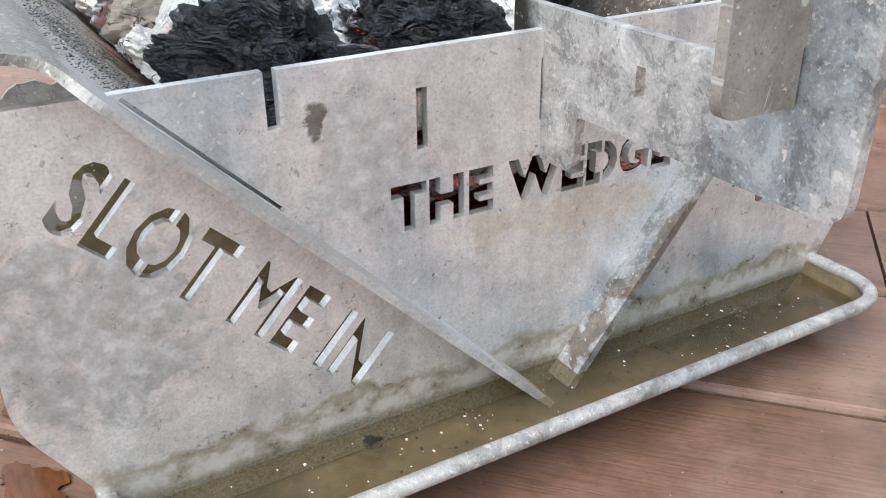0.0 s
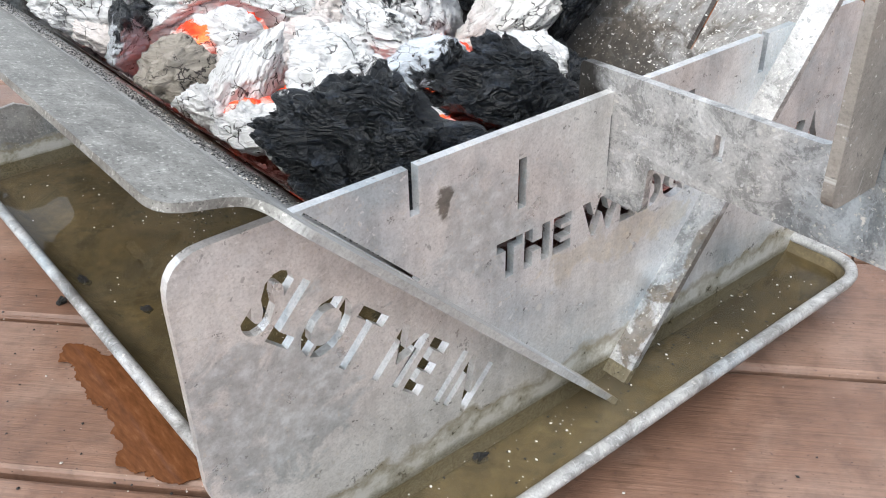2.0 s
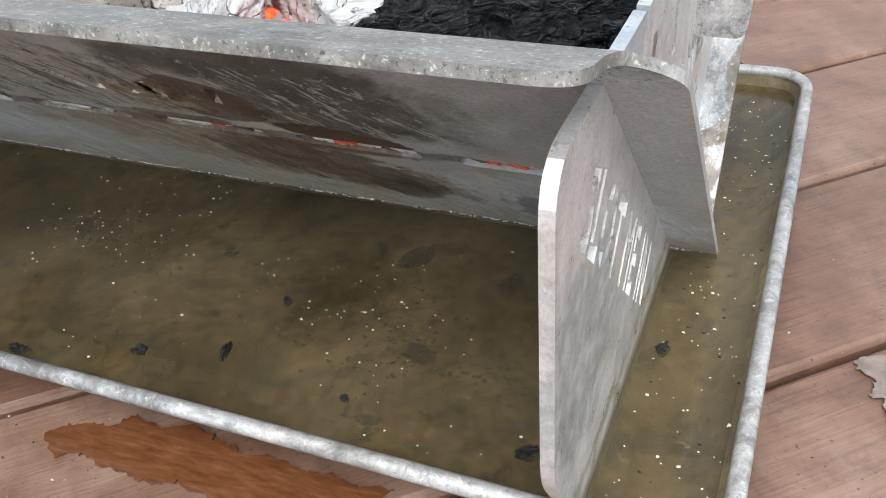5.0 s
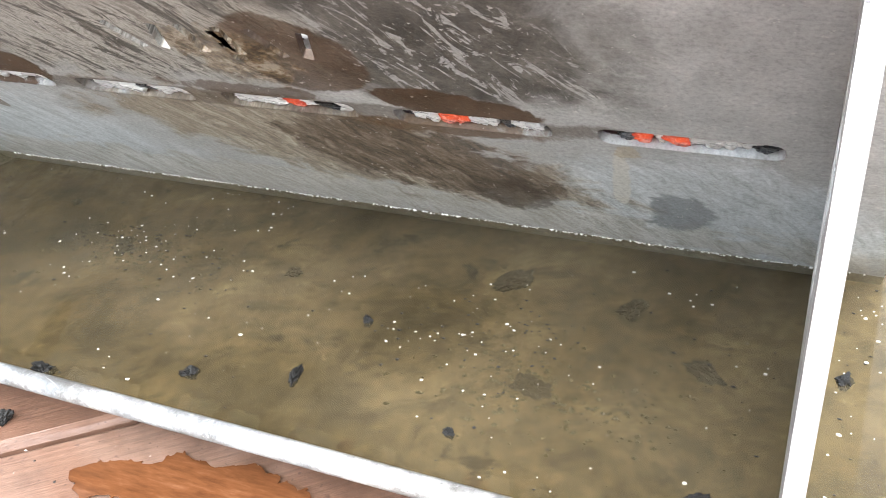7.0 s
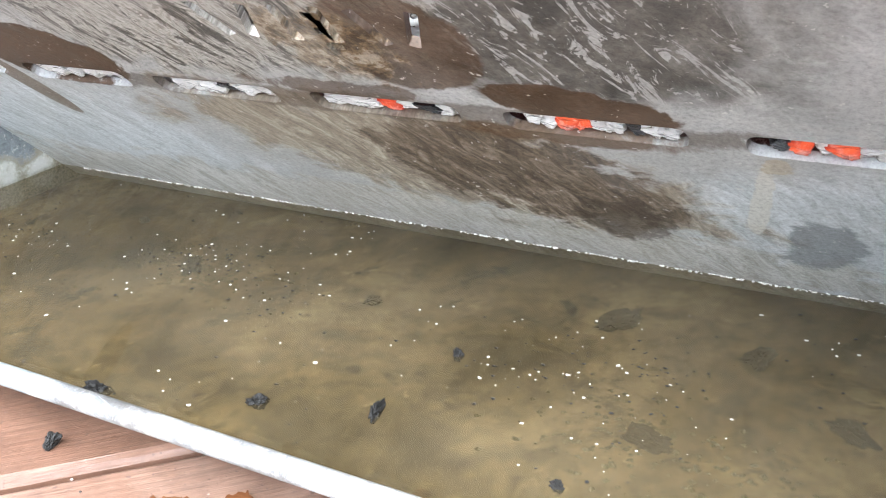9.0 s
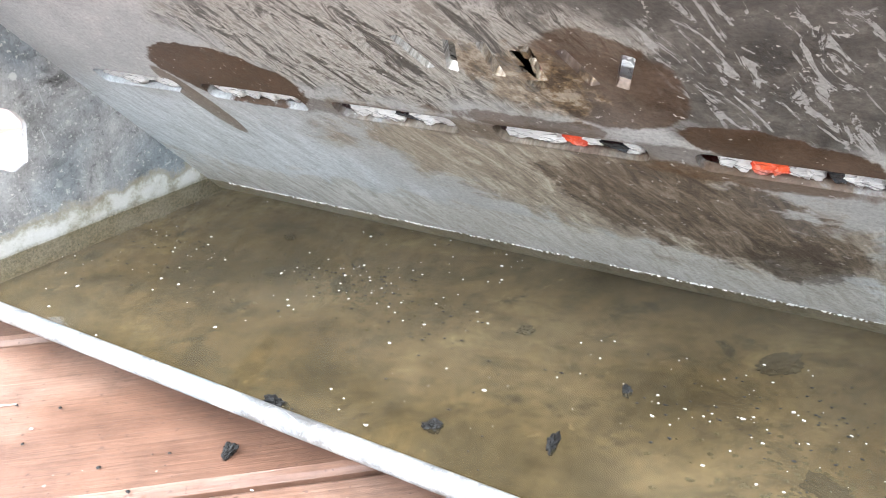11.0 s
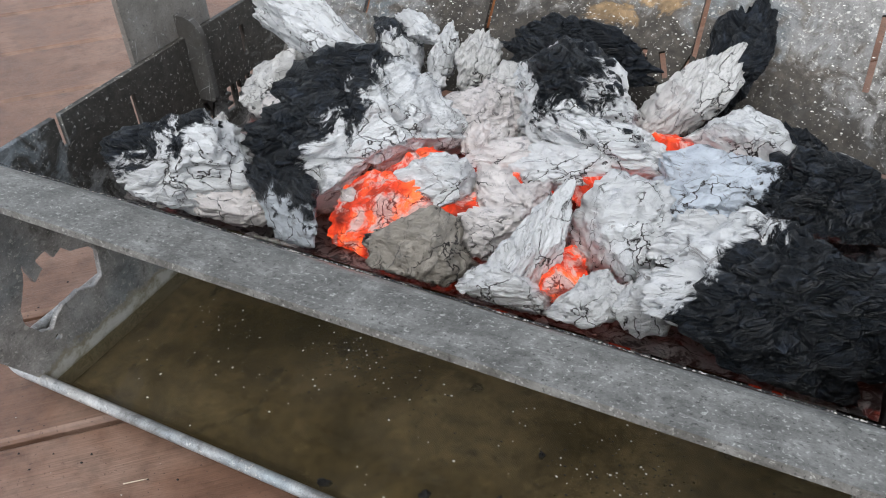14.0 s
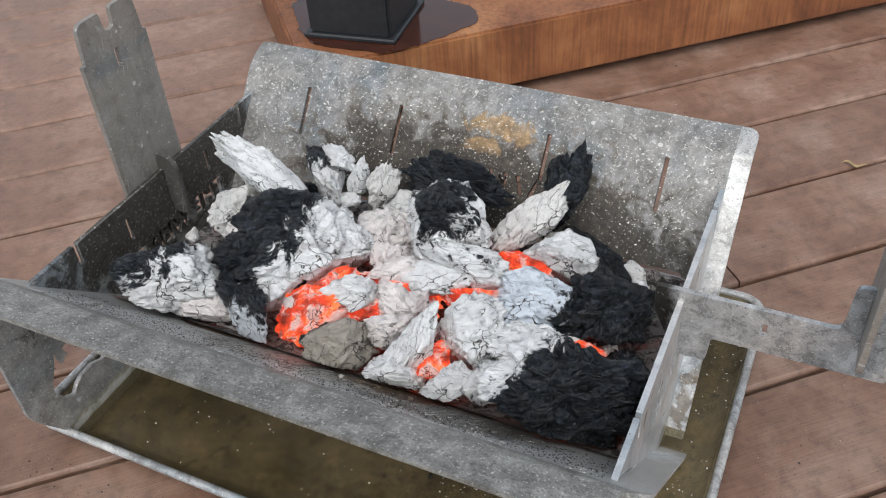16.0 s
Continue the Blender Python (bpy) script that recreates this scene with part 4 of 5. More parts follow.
COALS = [
    (1, (-0.172, -0.092, 0.178), (0.072, 0.042, 0.04), CAP_LEFT, "long lump, black on one half and ashen on the other", (0, 8, 25)),
    (2, (-0.132, 0.036, 0.212), (0.072, 0.03, 0.024), ALL_ASH, "splintered white ash stick", (0, 18, -4)),
    (3, (-0.062, -0.026, 0.188), (0.076, 0.058, 0.050), CAP, "big lump with a black cap over white ash", (0, -8, 20)),
    (4, (-0.105, 0.092, 0.185), (0.04, 0.022, 0.02), CAP_LEFT, "small grey and black lump", (0, 10, -35)),
    (5, (-0.066, 0.098, 0.19), (0.03, 0.010, 0.011), ALL_ASH, "upright white splinter of burnt wood", (0, -75, 30)),
    (31, (-0.040, 0.098, 0.18), (0.03, 0.014, 0.018), GREY_ASH, "tan and grey splintered ash lump", (0, -50, 60)),
    (32, (-0.098, 0.106, 0.196), (0.03, 0.014, 0.012), ALL_ASH, "pale flat ash splinter", (0, 0, -30)),
    (6, (0.050, 0.066, 0.192), (0.062, 0.050, 0.044), CAP_BACK, "lump with a black cap and cracked white sides", (10, 0, -10)),
    (7, (0.020, 0.122, 0.186), (0.062, 0.024, 0.026), ALL_BLACK, "dull black lump against the back plate", (0, 0, -8)),
    (8, (0.075, -0.004, 0.178), (0.040, 0.020, 0.018), ALL_ASH, "flat cracked white ash slab", (0, 0, 12)),
    (33, (0.093, 0.016, 0.188), (0.056, 0.026, 0.022), CAP_BACK, "white ash lump with a black spot", (0, 0, 8)),
    (9, (0.150, 0.135, 0.198), (0.045, 0.021, 0.018), ALL_BLACK, "smooth black oval lump leaning on the back plate", (0, -55, 70)),
    (10, (0.128, 0.096, 0.186), (0.050, 0.024, 0.022), GREY_ASH, "grey ash log leaning back", (0, -40, 65)),
    (11, (0.163, 0.070, 0.172), (0.040, 0.030, 0.028), ALL_ASH, "pale ash lump with fine cracks", (10, 20, 30)),
    (34, (0.205, 0.085, 0.155), (0.05, 0.026, 0.026), ALL_BLACK, "sooty black lump low against the back plate", (0, 10, -35)),
    (12, (0.166, -0.006, 0.182), (0.056, 0.040, 0.040), CAP_RIGHT, "blue-grey lump with a black end", (0, 0, -14)),
    (35, (0.235, 0.008, 0.176), (0.046, 0.042, 0.040), ALL_BLACK, "rough black lump beside the bracket", (0, 0, 50)),
    (13, (0.226, -0.092, 0.176), (0.062, 0.050, 0.050), FRINGE, "large black lump fringed with white ash by the end plate", (0, 0, 12)),
    (36, (0.256, -0.066, 0.170), (0.026, 0.026, 0.026), ALL_BLACK, "raw black lump touching the end plate", (0, 0, 40)),
    (14, (0.176, -0.056, 0.182), (0.050, 0.020, 0.020), ALL_ASH, "soft white ash ridge", (0, 0, 16)),
    (15, (0.092, -0.088, 0.180), (0.050, 0.021, 0.019), ALL_ASH, "white ash stump standing upright", (0, -55, 60)),
    (37, (0.080, -0.115, 0.165), (0.032, 0.020, 0.020), ALL_ASH, "crumbling white ash at the foot of a stump", (0, 0, 10)),
    (16, (0.128, -0.060, 0.177), (0.034, 0.027, 0.034), ALL_ASH, "white ash block with fine cracks", (0, 0, 40)),
    (17, (0.022, -0.104, 0.168), (0.036, 0.026, 0.030), BROWN, "split lump of brown-grey charcoal", (0, 0, 60)),
    (18, (-0.026, -0.076, 0.161), (0.042, 0.030, 0.028), EMBER, "glowing orange ember with star-shaped cracks", (0, 0, 30)),
    (19, (-0.080, -0.096, 0.168), (0.040, 0.026, 0.028), DARK_GREY, "grey lump under the black-capped one", (0, 0, -30)),
    (38, (-0.125, -0.098, 0.155), (0.034, 0.022, 0.022), PINK_ASH, "pinkish hot ash lump behind the lip", (0, 0, 0)),
    (20, (-0.160, 0.008, 0.180), (0.03, 0.028, 0.034), GREY_ASH, "cracked pale ash lump", (0, 0, 10)),
    (39, (-0.125, -0.020, 0.172), (0.024, 0.028, 0.034), PINK_ASH, "pale pinkish ash lump between larger ones", (0, 0, 30)),
    (21, (0.031, -0.014, 0.176), (0.026, 0.016, 0.014), PINK_ASH, "small pinkish ash flake", (0, 0, 25)),
    (22, (0.042, -0.040, 0.174), (0.024, 0.016, 0.016), PINK_ASH, "small pinkish ash flake", (0, 0, -30)),
    (23, (0.016, -0.052, 0.177), (0.030, 0.018, 0.020), ALL_ASH, "small pale ash flake by the embers", (0, 20, 50)),
    (24, (0.058, -0.072, 0.170), (0.022, 0.017, 0.020), PINK_ASH, "small cracked ash lump", (0, 0, 15)),
    (25, (0.158, -0.100, 0.166), (0.020, 0.018, 0.020), ALL_ASH, "small white ash lump", (0, 0, 70)),
    (26, (0.130, -0.108, 0.164), (0.026, 0.014, 0.018), ALL_ASH, "small wedge of white ash", (0, 0, 30)),
    (40, (0.000, 0.040, 0.17), (0.03, 0.026, 0.026), PINK_ASH, "pink-tinged ash lump over embers", (0, 0, 0)),
    (41, (0.010, 0.078, 0.172), (0.03, 0.026, 0.026), GREY_ASH, "dull grey ash lump over embers", (0, 0, 50)),
    (27, (0.135, 0.045, 0.168), (0.030, 0.020, 0.020), EMBER, "glowing red ember between the lumps", (0, 0, 0)),
    (28, (0.112, -0.012, 0.167), (0.044, 0.015, 0.015), EMBER, "glowing red ember between the lumps", (0, 0, 20)),
    (29, (0.040, -0.030, 0.160), (0.050, 0.040, 0.020), EMBER, "glowing red ember between the lumps", (0, 0, 0)),
    (30, (0.194, -0.024, 0.180), (0.016, 0.012, 0.02), EMBER, "small bright orange ember", (0, 0, 0)),
    (42, (0.108, -0.088, 0.162), (0.018, 0.026, 0.018), EMBER, "red ember under the white ash", (0, 0, 0)),
    (44, (-0.018, 0.038, 0.172), (0.028, 0.024, 0.024), PINK_ASH, "pink-tinged cracked ash lump over embers", (0, 15, 40)),
    (45, (0.010, 0.012, 0.170), (0.022, 0.018, 0.018), PINK_ASH, "small pinkish ash flake", (20, 0, 80)),
    (46, (-0.010, -0.052, 0.166), (0.03, 0.02, 0.022), EMBER, "glowing orange ember beside the black-capped lump", (0, 0, 60)),
    (47, (0.068, -0.036, 0.170), (0.022, 0.014, 0.016), PINK_ASH, "small pinkish ash flake", (0, 10, 110)),
    (43, (0.226, -0.040, 0.170), (0.020, 0.013, 0.018), EMBER, "red ember behind the black lump", (0, 0, 0)),
]
for seed, at, size, mat, label, turn in COALS:
    coal(seed, at, size, mat, label, turn)


def fragments():
    """Small broken bits between the lumps."""
    rnd = random.Random(33)
    kinds = [(ALL_ASH, "small broken fragment of white ash"), (PINK_ASH, "small pinkish fragment of hot ash"), (GREY_ASH, "small grey fragment of burnt charcoal"), (ALL_BLACK, "small black fragment of charcoal")]
    for k in range(60):
        x, y = rnd.uniform(-0.2, 0.27), rnd.uniform(-0.115, 0.11)
        r = rnd.uniform(0.006, 0.014)
        z = max(0.036 - y, 0.025 + (y - 0.030) * 1.235, 0.150) + r * rnd.uniform(0.5, 1.4)
        mat, label = kinds[rnd.choice((0, 0, 1, 1, 1, 2, 2, 3))]
        coal(100 + k, (x, y, z), (r * 1.3, r, r * 0.8), mat, label, (rnd.uniform(-40, 40), rnd.uniform(-40, 40), rnd.uniform(0, 360)))


fragments()


def slot_pieces():
    """Broken bits lodged in the vent slots of the front plate."""
    rnd = random.Random(12)
    kinds = {"w": (SLOT_ASH, "white ash fragment lodged in a vent slot"), "e": (EMBER_DULL, "dull red glowing fragment lodged in a vent slot"), "k": (ALL_BLACK, "black charcoal fragment lodged in a vent slot"), "g": (GREY_ASH, "grey ash fragment lodged in a vent slot")}
    up, out = Vector((0, -0.7071, 0.7071)), Vector((0, 0.7071, 0.7071))
    for i, row in enumerate(("wwgw", "wwgwww", "gwwkwg", "gwwewkg", "wweegwkwg", "keweggwgk")):
        n, x0 = len(row), -0.189 + 0.0855 * i - 0.026
        for j, c in enumerate(row):
            mat, label = kinds[c]
            half = 0.056 / n * rnd.uniform(0.55, 0.95)
            x = x0 + 0.056 * (j + 0.5) / n
            bm = lump((half, 0.0058, 0.0046), 300 + 10 * i + j, 0.3, 6, 4, 0.15, 0.35)
            lift = 0.0012 + rnd.uniform(0, 0.0012)
            low = 0.1451 + rnd.uniform(0, 0.001)
            for v in bm.verts:
                e = max(-0.0056, min(0.0062 - (0.0 if c in "ew" else 0.004), v.co.y))
                h = max(-0.0024, v.co.z)
                v.co = Vector((x, 0.013, 0.012)) + Vector((v.co.x, 0, 0)) + up * (low + 0.0058 + e) + out * (lift + h)
            ob = part("charcoal_fragment", bm, mat, None, "", True)
            mid = Vector((x, 0.013, 0.012)) + up * 0.151
            ob.data.transform(Matrix.Translation(-mid))
            ob.location = mid
            tagged(ob, label, "charcoal", "charcoal in the vent slots")


slot_pieces()


def ash_bed():
    bm = bmesh.new()
    nx, ny = 90, 60
    rows = []
    for i in range(nx + 1):
        x = -0.236 + (0.284 + 0.236) * i / nx
        col = []
        for j in range(ny + 1):
            y = -0.115 + 0.235 * j / ny
            z = 0.142 + 0.018 * noise.noise((x * 18, y * 18, 0)) + 0.008 * noise.noise((x * 60, y * 60, 3)) 
            z = max(z - 0.012, 0.031 - y, 0.020 + (y - 0.030) * 1.235)
            col.append(bm.verts.new((x, y, z)))
        rows.append(col)
    for a, b in zip(rows, rows[1:]):
        for j in range(ny):
            bm.faces.new((a[j], b[j], b[j + 1], a[j + 1]))
    ob = part("ember_bed", bm, coal_mat("ember_bed", (0, 0, 1), 9, (0.26, 0.24, 0.235), 0.1, True), None, "", True)
    tagged(ob, "bed of ash and dull red embers under the charcoal", "ember bed", kind="stuff")


ash_bed()


# ---- behind the fire pit ----
def along(u, w):
    """A place by its run along the boards and its distance across them."""
    return Vector((u * math.cos(ANG) - w * math.sin(ANG), u * math.sin(ANG) + w * math.cos(ANG)))


def bench():
    t = tagged(thing("rusty_bench"), "low slab of rusted orange-brown steel raised off the deck", "bench")
    out = [along(0.02, 0.505), along(1.5, 0.505), along(1.5, 1.3), along(0.02, 1.3)]
    bm = plate_mesh(rounded([tuple(p) for p in out], 0.012), [], 0.1)
    bmesh.ops.bevel(bm, geom=[e for e in bm.edges if len(e.link_faces) == 2 and e.calc_face_angle() > 1.0], offset=0.004, segments=2, affect="EDGES")
    ob = part("slab", bm, CORTEN, t)
    ob.location.z = 0.066
    for u, w in ((0.3, 0.75), (1.3, 0.75), (0.3, 1.15), (1.3, 1.15)):
        bm = bmesh.new()
        bmesh.ops.create_cube(bm, size=1.0, matrix=Matrix.Diagonal((0.06, 0.06, 0.017, 1)))
        ob = part("foot", bm, BLACK_PAINT, t)
        ob.location = (*along(u, w), 0.0085)
    t = tagged(thing("square_post"), "black painted square steel post with a welded foot plate", "post")
    bm = bmesh.new()
    bmesh.ops.create_cube(bm, size=1.0, matrix=Matrix.Diagonal((0.13, 0.13, 0.4, 1)))
    bmesh.ops.bevel(bm, geom=bm.edges[:], offset=0.004, segments=2, affect="EDGES")
    ob = part("tube", bm, BLACK_PAINT, t)
    ob.location.z = 0.205
    bm = bmesh.new()
    bmesh.ops.create_cube(bm, size=1.0, matrix=Matrix.Diagonal((0.145, 0.145, 0.008, 1)))
    bmesh.ops.bevel(bm, geom=bm.edges[:], offset=0.002, segments=1, affect="EDGES")
    ob = part("foot_plate", bm, BLACK_PAINT, t)
    ob.location.z = 0.004
    t.matrix_world = pose(-0.315, 0.552, 0.116, 0, 0, 8)


# ---- floating bits, ash dust, litter ----
def crumbs(name, places, mat, label, category):
    """Many tiny broken bits: rows of place, size, flatness."""
    rnd = random.Random(9)
    verts, faces = [], []
    for (x, y, z), r, flat in places:
        n = len(verts)
        a0 = rnd.uniform(0, 6.28)
        k = rnd.choice((4, 5, 6))
        for q in range(k):
            rr = r * rnd.uniform(0.55, 1.1)
            verts.append((x + rr * math.cos(a0 + q * 6.283 / k), y + rr * math.sin(a0 + q * 6.283 / k) * rnd.uniform(0.6, 1.0), z + r * flat * rnd.uniform(-0.1, 0.3)))
        verts += [(x, y, z + r * flat), (x, y, z - r * flat * 0.5)]
        for q in range(k):
            faces.append((n + q, n + (q + 1) % k, n + k))
            faces.append((n + (q + 1) % k, n + q, n + k + 1))
    me = bpy.data.meshes.new(name)
    me.from_pydata(verts, [], faces)
    return tagged(mesh_object(name, me, mat), label, category, kind="stuff")


def scatter():
    rnd = random.Random(21)
    white, dark = [], []
    z = WATER_Z + 0.0003
    for _ in range(820):
        x, y = rnd.uniform(-0.235, 0.28), rnd.uniform(-0.19, -0.01)
        if noise.noise((x * 14, y * 14, 2)) < rnd.uniform(-0.3, 0.25):
            continue
        (white if rnd.random() < 0.42 else dark).append(((x, y, z), rnd.choice((0.0003, 0.0004, 0.0006, 0.0008, 0.0012)), 0.3))
    for _ in range(220):
        x, y = rnd.uniform(0.3, 0.343), rnd.uniform(-0.19, 0.22)
        (white if rnd.random() < 0.5 else dark).append(((x, y, z), rnd.choice((0.0004, 0.0005, 0.0007, 0.0012)), 0.3))
    for cx, cy, sx, sy, k in ((-0.18, -0.09, 0.018, 0.01, 90), (-0.06, -0.078, 0.02, 0.012, 130), (0.005, -0.092, 0.018, 0.012, 60), (0.13, -0.107, 0.02, 0.014, 60), (0.168, -0.09, 0.02, 0.015, 80)):
        for _ in range(k):
            (white if rnd.random() < 0.2 else dark).append(((rnd.gauss(cx, sx), rnd.gauss(cy, sy), z), rnd.choice((0.0003, 0.0004, 0.0006, 0.0008, 0.0011)), 0.3))
    crumbs("floating_ash", white, ASH_BIT, "pale ash flecks floating on the brown water", "ash")
    crumbs("floating_charcoal", dark, CHAR_BIT, "dark crumbs floating on the brown water", "charcoal crumbs")
    silt = [((rnd.gauss(0.19, 0.03), rnd.gauss(-0.115, 0.018), 0.0045), rnd.uniform(0.0006, 0.0022), 0.5) for _ in range(260)]
    silt += [((rnd.gauss(-0.08, 0.03), rnd.gauss(-0.068, 0.014), 0.0045), rnd.uniform(0.0006, 0.0024), 0.5) for _ in range(240)]
    crumbs("sunken_grit", silt, plain("olive_grit", (0.09, 0.08, 0.045), 0.9), "dark grit sunk on the tray floor", "grit")
    dust = []
    for _ in range(1700):
        x, sl = rnd.uniform(-0.235, 0.283), 0.288 - abs(rnd.gauss(0.02, 0.028))
        if noise.noise((x * 20, sl * 60, 5)) < rnd.uniform(-0.35, 0.3) or sl < 0.17:
            continue
        y, zz = 0.013 - sl * 0.7071 + 0.0022, 0.012 + sl * 0.7071 + 0.0022
        dust.append(((x, y, zz), rnd.choice((0.0003, 0.0004, 0.0006, 0.0009)), 0.5))
    crumbs("ash_dust", dust, DUST, "pale ash dust caught on the front plate", "ash")
    fleck = []
    for _ in range(2600):
        x, sl = rnd.uniform(-0.232, 0.283), rnd.uniform(0.14, 0.27)
        if noise.noise((x * 16, sl * 16, 8)) < rnd.uniform(-0.4, 0.4):
            continue
        h = T / 2 + 0.0001
        y, zz = 0.030 + sl * 0.6293 - h * 0.777, 0.012 + sl * 0.7771 + h * 0.629
        fleck.append(((x, y, zz), rnd.choice((0.0003, 0.0003, 0.0004, 0.0006, 0.0009, 0.0014)), 0.5))
    crumbs("ash_flecks", fleck, ASH_BIT, "white ash flecks stuck on the back plate", "ash")
    soot = []
    for _ in range(3600):
        x, sl = rnd.uniform(-0.235, 0.283), 0.285 - abs(rnd.gauss(0.03, 0.025))
        if sl < 0.17:
            continue
        y, zz = 0.013 - sl * 0.7071 + 0.0022, 0.012 + sl * 0.7071 + 0.0022
        soot.append(((x, y, zz), rnd.choice((0.0003, 0.0005, 0.0008)), 0.45))
    crumbs("soot_grit", soot, CHAR_BIT, "black soot grit on the front plate", "soot")
    scum = [((x, 0.001 + rnd.uniform(-0.0012, 0.0004), WATER_Z + 0.0002), rnd.uniform(0.0005, 0.0011), 0.8) for x in [rnd.uniform(-0.235, 0.31) for _ in range(520)]]
    crumbs("scum_line", scum, DUST, "pale scum beads where plate meets water", "scum")
    dirt = []
    for k in range(2400):
        x, y = (rnd.uniform(-0.9, 0.75), rnd.uniform(-0.5, 1.2)) if k < 1000 else (rnd.gauss(0.1, 0.3), rnd.gauss(-0.2, 0.13))
        if TX0 - 0.01 < x < TX1 + 0.01 and TY0 - 0.01 < y < TY1 + 0.01:
            continue
        dirt.append(((x, y, 0.0004), rnd.choice((0.0004, 0.0005, 0.0007, 0.001, 0.0015)), 0.4))
    crumbs("deck_dirt", [d for k, d in enumerate(dirt) if k % 3], CHAR_BIT, "dark crumbs littered over the deck boards", "dirt")
    crumbs("deck_dust", dirt[::6], DUST, "pale flecks littered over the deck boards", "dust")


SUNK = plain("silted_charcoal", (0.045, 0.039, 0.026), 0.9)


def chip(seed, x, y, size, z=WATER_Z, label="small black charcoal chip floating in the tray", mat=None):
    ob = part("charcoal_chip", lump(size, seed, 0.7, 9, 4, 0.3, 0.6), mat or CHAR_BIT, None, "")
    ob.matrix_world = pose(x, y, z, 0, 0, seed * 47)
    tagged(ob, label, "charcoal chip", "charcoal chips in the tray")


def chips():
    for k, (x, y, a, b) in enumerate([(-0.017, -0.189, 0.006, 0.005), (0.048, -0.169, 0.005, 0.003), (0.093, -0.158, 0.008, 0.0026), (0.169, -0.168, 0.003, 0.002), (0.262, -0.172, 0.006, 0.004), (0.304, -0.086, 0.005, 0.004), (0.103, -0.109, 0.004, 0.0025)]):
        chip(50 + k, x, y, (a * 0.72, b * 0.72, min(b, 0.003)))
    for k, (x, y, a, b) in enumerate([(0.148, -0.031, 0.022, 0.012), (0.210, -0.038, 0.015, 0.012), (0.25, -0.077, 0.016, 0.009), (0.182, -0.112, 0.02, 0.012), (-0.127, -0.069, 0.016, 0.01), (-0.083, -0.066, 0.016, 0.01), (-0.157, -0.025, 0.008, 0.006), (0.03, -0.06, 0.008, 0.006)]):
        chip(70 + k, x, y, (a * 0.5, b * 0.55, 0.0018), 0.0056, "charcoal chip sunk on the tray floor", SUNK)
    chip(90, -0.03, -0.206, (0.0035, 0.0025, 0.003), 0.002, "charcoal chip lying on the deck by the rim")


def film(name, pts, label, seed, mat=None, z=0.0012, rad=0.02, rag=1.0):
    """A thin film of water soaked over a board, with a ragged outline."""
    pts = rounded(pts, rad, 5)
    out = []
    for i, p in enumerate(pts):
        q = pts[(i + 1) % len(pts)]
        for k in range(6):
            f = k / 6
            x, y = p[0] + (q[0] - p[0]) * f, p[1] + (q[1] - p[1]) * f
            dx, dy = (rag * sum(a * noise.noise((x * b, y * b, seed + c)) for a, b in ((0.006, 60), (0.004, 170), (0.002, 420))) for c in (0, 9))
            out.append((x + dx, y + dy))
    bm = plate_mesh(out, [], 0.0006)
    ob = part(name, bm, mat or WET)
    ob.location.z = z
    return tagged(ob, label, "wet patch")


def wet_mat():
    m, t, p = material("wet_timber")
    v = coords(t)
    n = noise_tex(t, coords(t, (12, 60, 1), (0, 0, -0.747)), 5, 7, 0.65)
    c = ramp(t, n, [(0.3, (0.075, 0.027, 0.011)), (0.55, (0.13, 0.05, 0.02)), (0.75, (0.19, 0.085, 0.042))])
    t.links.new(c, p.inputs["Base Color"])
    t.links.new(ramp(t, noise_tex(t, v, 30, 4, 0.6), [(0.4, grey(0.03)), (0.6, grey(0.16))]), p.inputs["Roughness"])
    bump(t, p, noise_tex(t, v, 60, 4, 0.6), 0.15, 0.001)
    return m


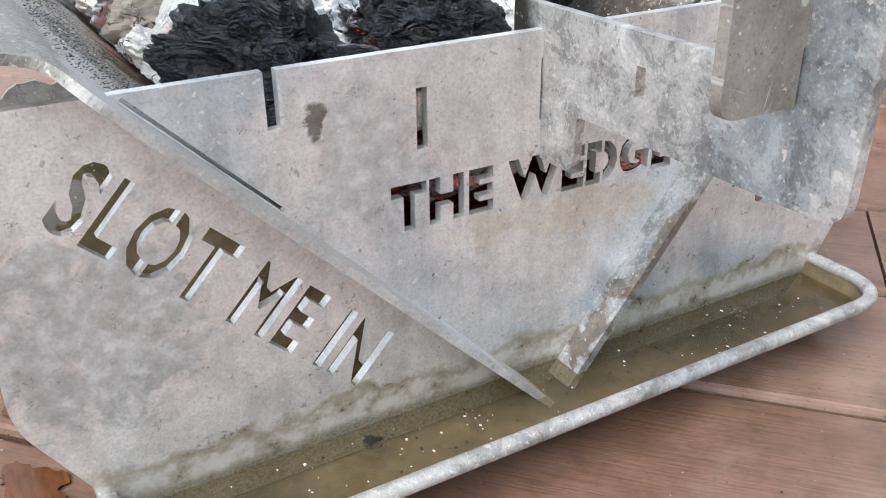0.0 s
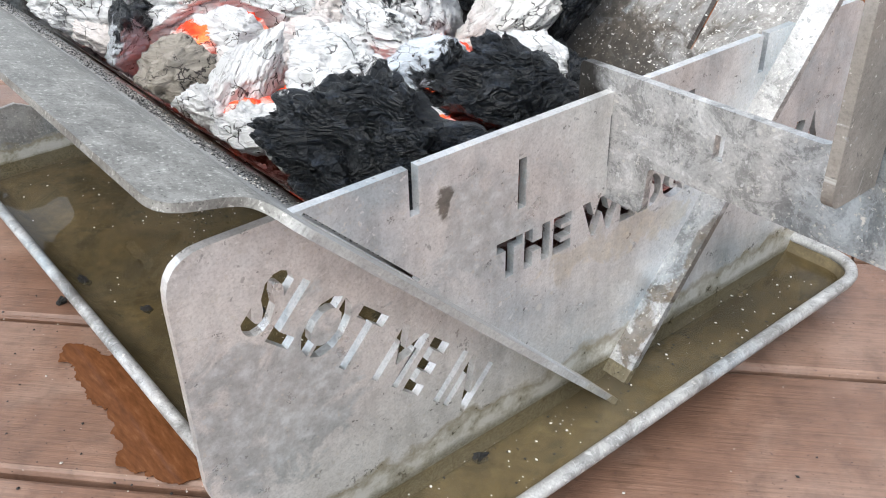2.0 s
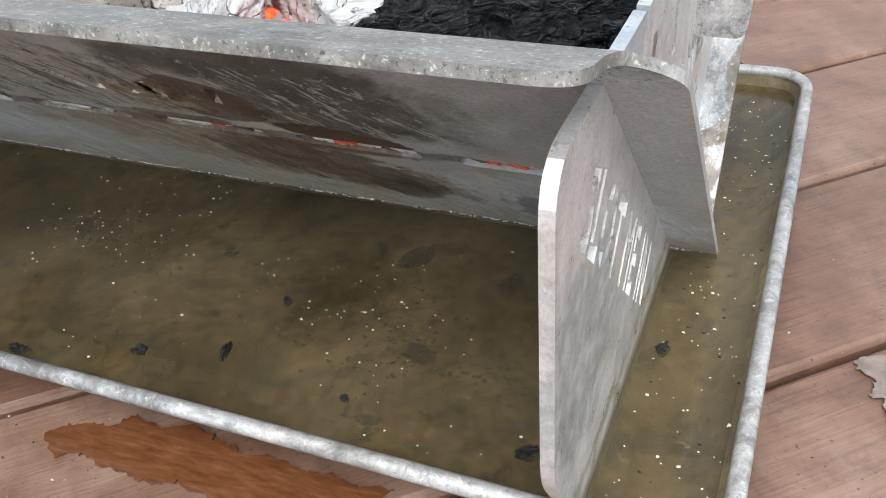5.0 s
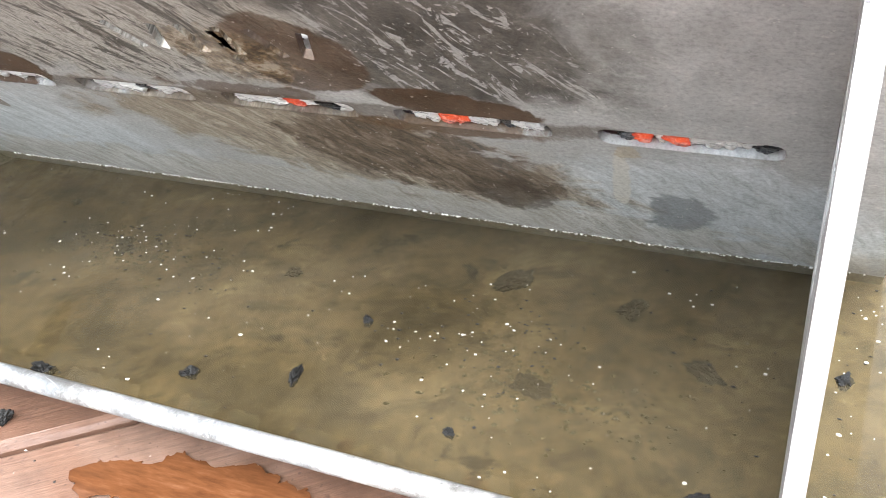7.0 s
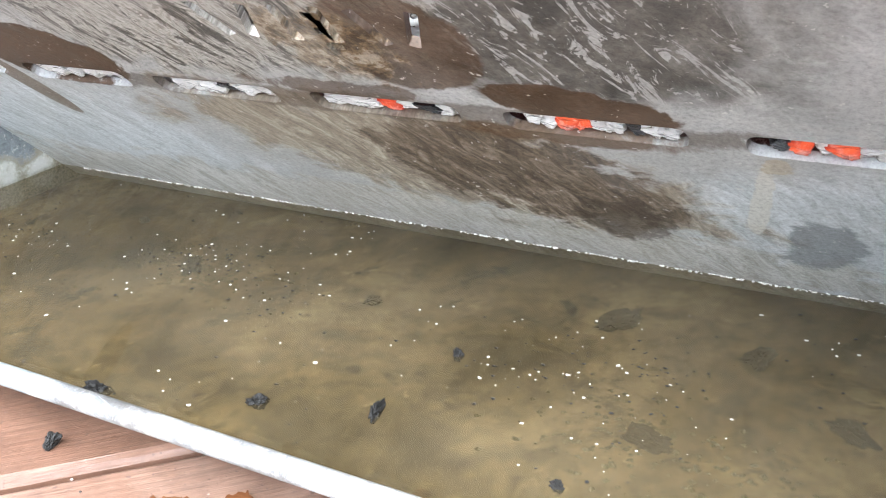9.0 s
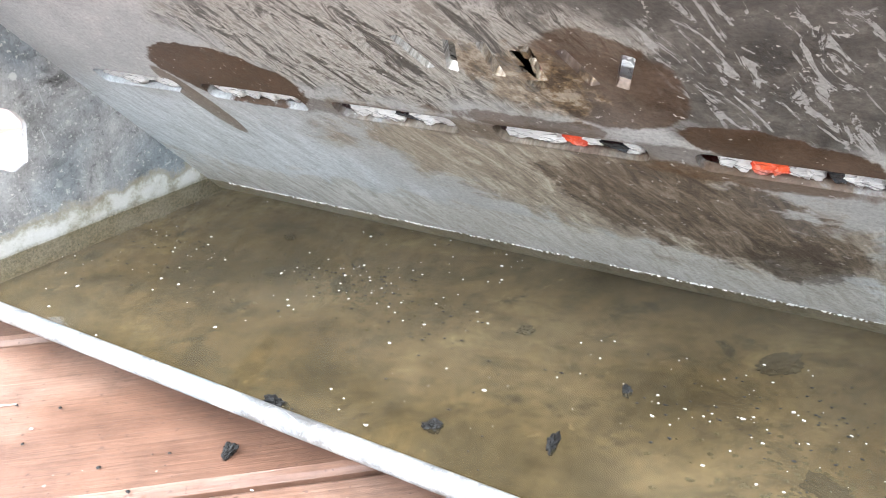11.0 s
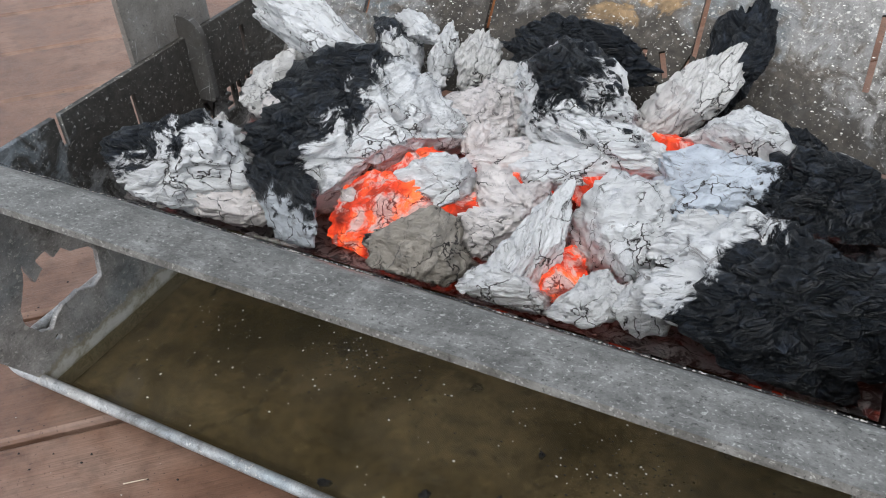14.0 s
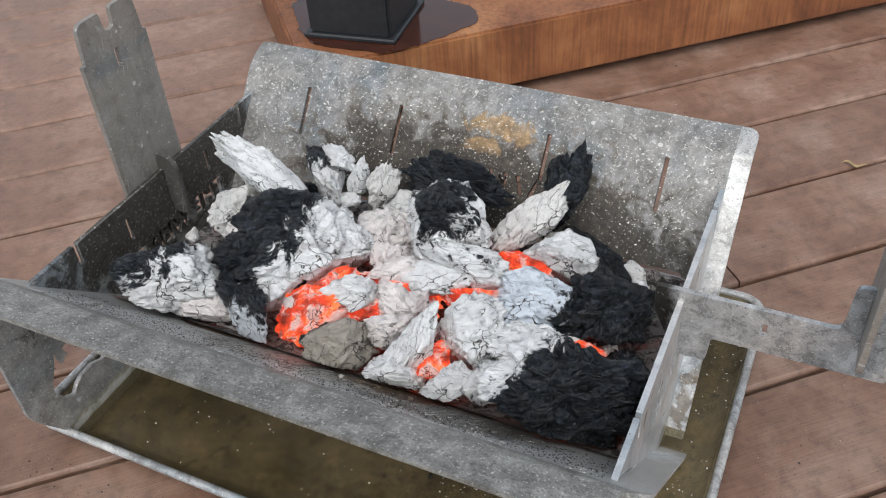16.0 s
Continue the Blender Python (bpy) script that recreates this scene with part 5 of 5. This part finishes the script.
WET = wet_mat()
# pale base colour paints the sky's reflection on the wet splash
SPLASH_SHEEN = plain("sky_pale_splash", (0.2, 0.155, 0.135), 0.1, 0.0, 0.35, 90)
film("wet_patch", [(0.017, -0.223), (0.041, -0.208), (0.065, -0.195), (0.108, -0.195), (0.167, -0.2), (0.212, -0.195), (0.185, -0.222), (0.161, -0.24), (0.134, -0.228), (0.1, -0.228), (0.062, -0.230)], "rusty brown wet patch on the deck by the tray", 1)
film("wet_patch", [(0.395, -0.044), (0.416, -0.023), (0.445, -0.015), (0.455, -0.04), (0.447, -0.071), (0.432, -0.092), (0.412, -0.091), (0.402, -0.063)], "wet splash on a deck board, sky reflection painted as pale colour", 4, SPLASH_SHEEN)
film("wet_patch", [(0.2, -0.245), (0.214, -0.224), (0.236, -0.216), (0.25, -0.225), (0.24, -0.25)], "small wet patch beside the tray corner", 7)
DAMP = plain("damp_rust", (0.045, 0.014, 0.008), 0.12, 0.0, 0.4, 30)
film("wet_patch", [(-0.462, 0.5685), (-0.39, 0.482), (-0.345, 0.452), (-0.23, 0.465), (-0.1897, 0.5173), (-0.1435, 0.5993), (-0.1708, 0.6409), (-0.2256, 0.655), (-0.33, 0.67), (-0.43, 0.65)], "dark wet stain on the rusted slab round a post", 11, DAMP, 0.1168, 0.02, 0.5)


STRAW_PALE = plain("pale_straw", (0.55, 0.47, 0.36), 0.8)


def litter():
    bm = bmesh.new()
    pts = [Vector((0.016 * (k / 8 - 0.5) * 2, 0.003 * math.sin(k), 0.002 + 0.0015 * math.sin(k * 0.9))) for k in range(9)]
    rows = [[bm.verts.new(p + Vector((0, w, abs(w) * 0.4))) for w in (-0.0035 * math.sin(math.pi * (k + 0.5) / 9), 0, 0.0035 * math.sin(math.pi * (k + 0.5) / 9))] for k, p in enumerate(pts)]
    for a, b in zip(rows, rows[1:]):
        for j in range(2):
            bm.faces.new((a[j], b[j], b[j + 1], a[j + 1]))
    bmesh.ops.solidify(bm, geom=bm.faces[:], thickness=0.0004)
    ob = tagged(part("dry_leaf", bm, STRAW), "curled dry yellow leaf on the deck", "leaf")
    ob.matrix_world = pose(0.412, 0.578, 0.001, 0, 0, 5)
    bm = bmesh.new()
    bmesh.ops.create_cone(bm, segments=6, radius1=0.0005, radius2=0.0003, depth=0.0165, cap_ends=True, matrix=pose(0, 0, 0, 0, 90, 0))
    ob = tagged(part("straw", bm, STRAW_PALE), "short pale straw on the deck boards", "straw")
    ob.matrix_world = pose(-0.149, -0.2325, 0.0006, 0, 0, 40)


scatter()
chips()
litter()
bench()
lay_boards()
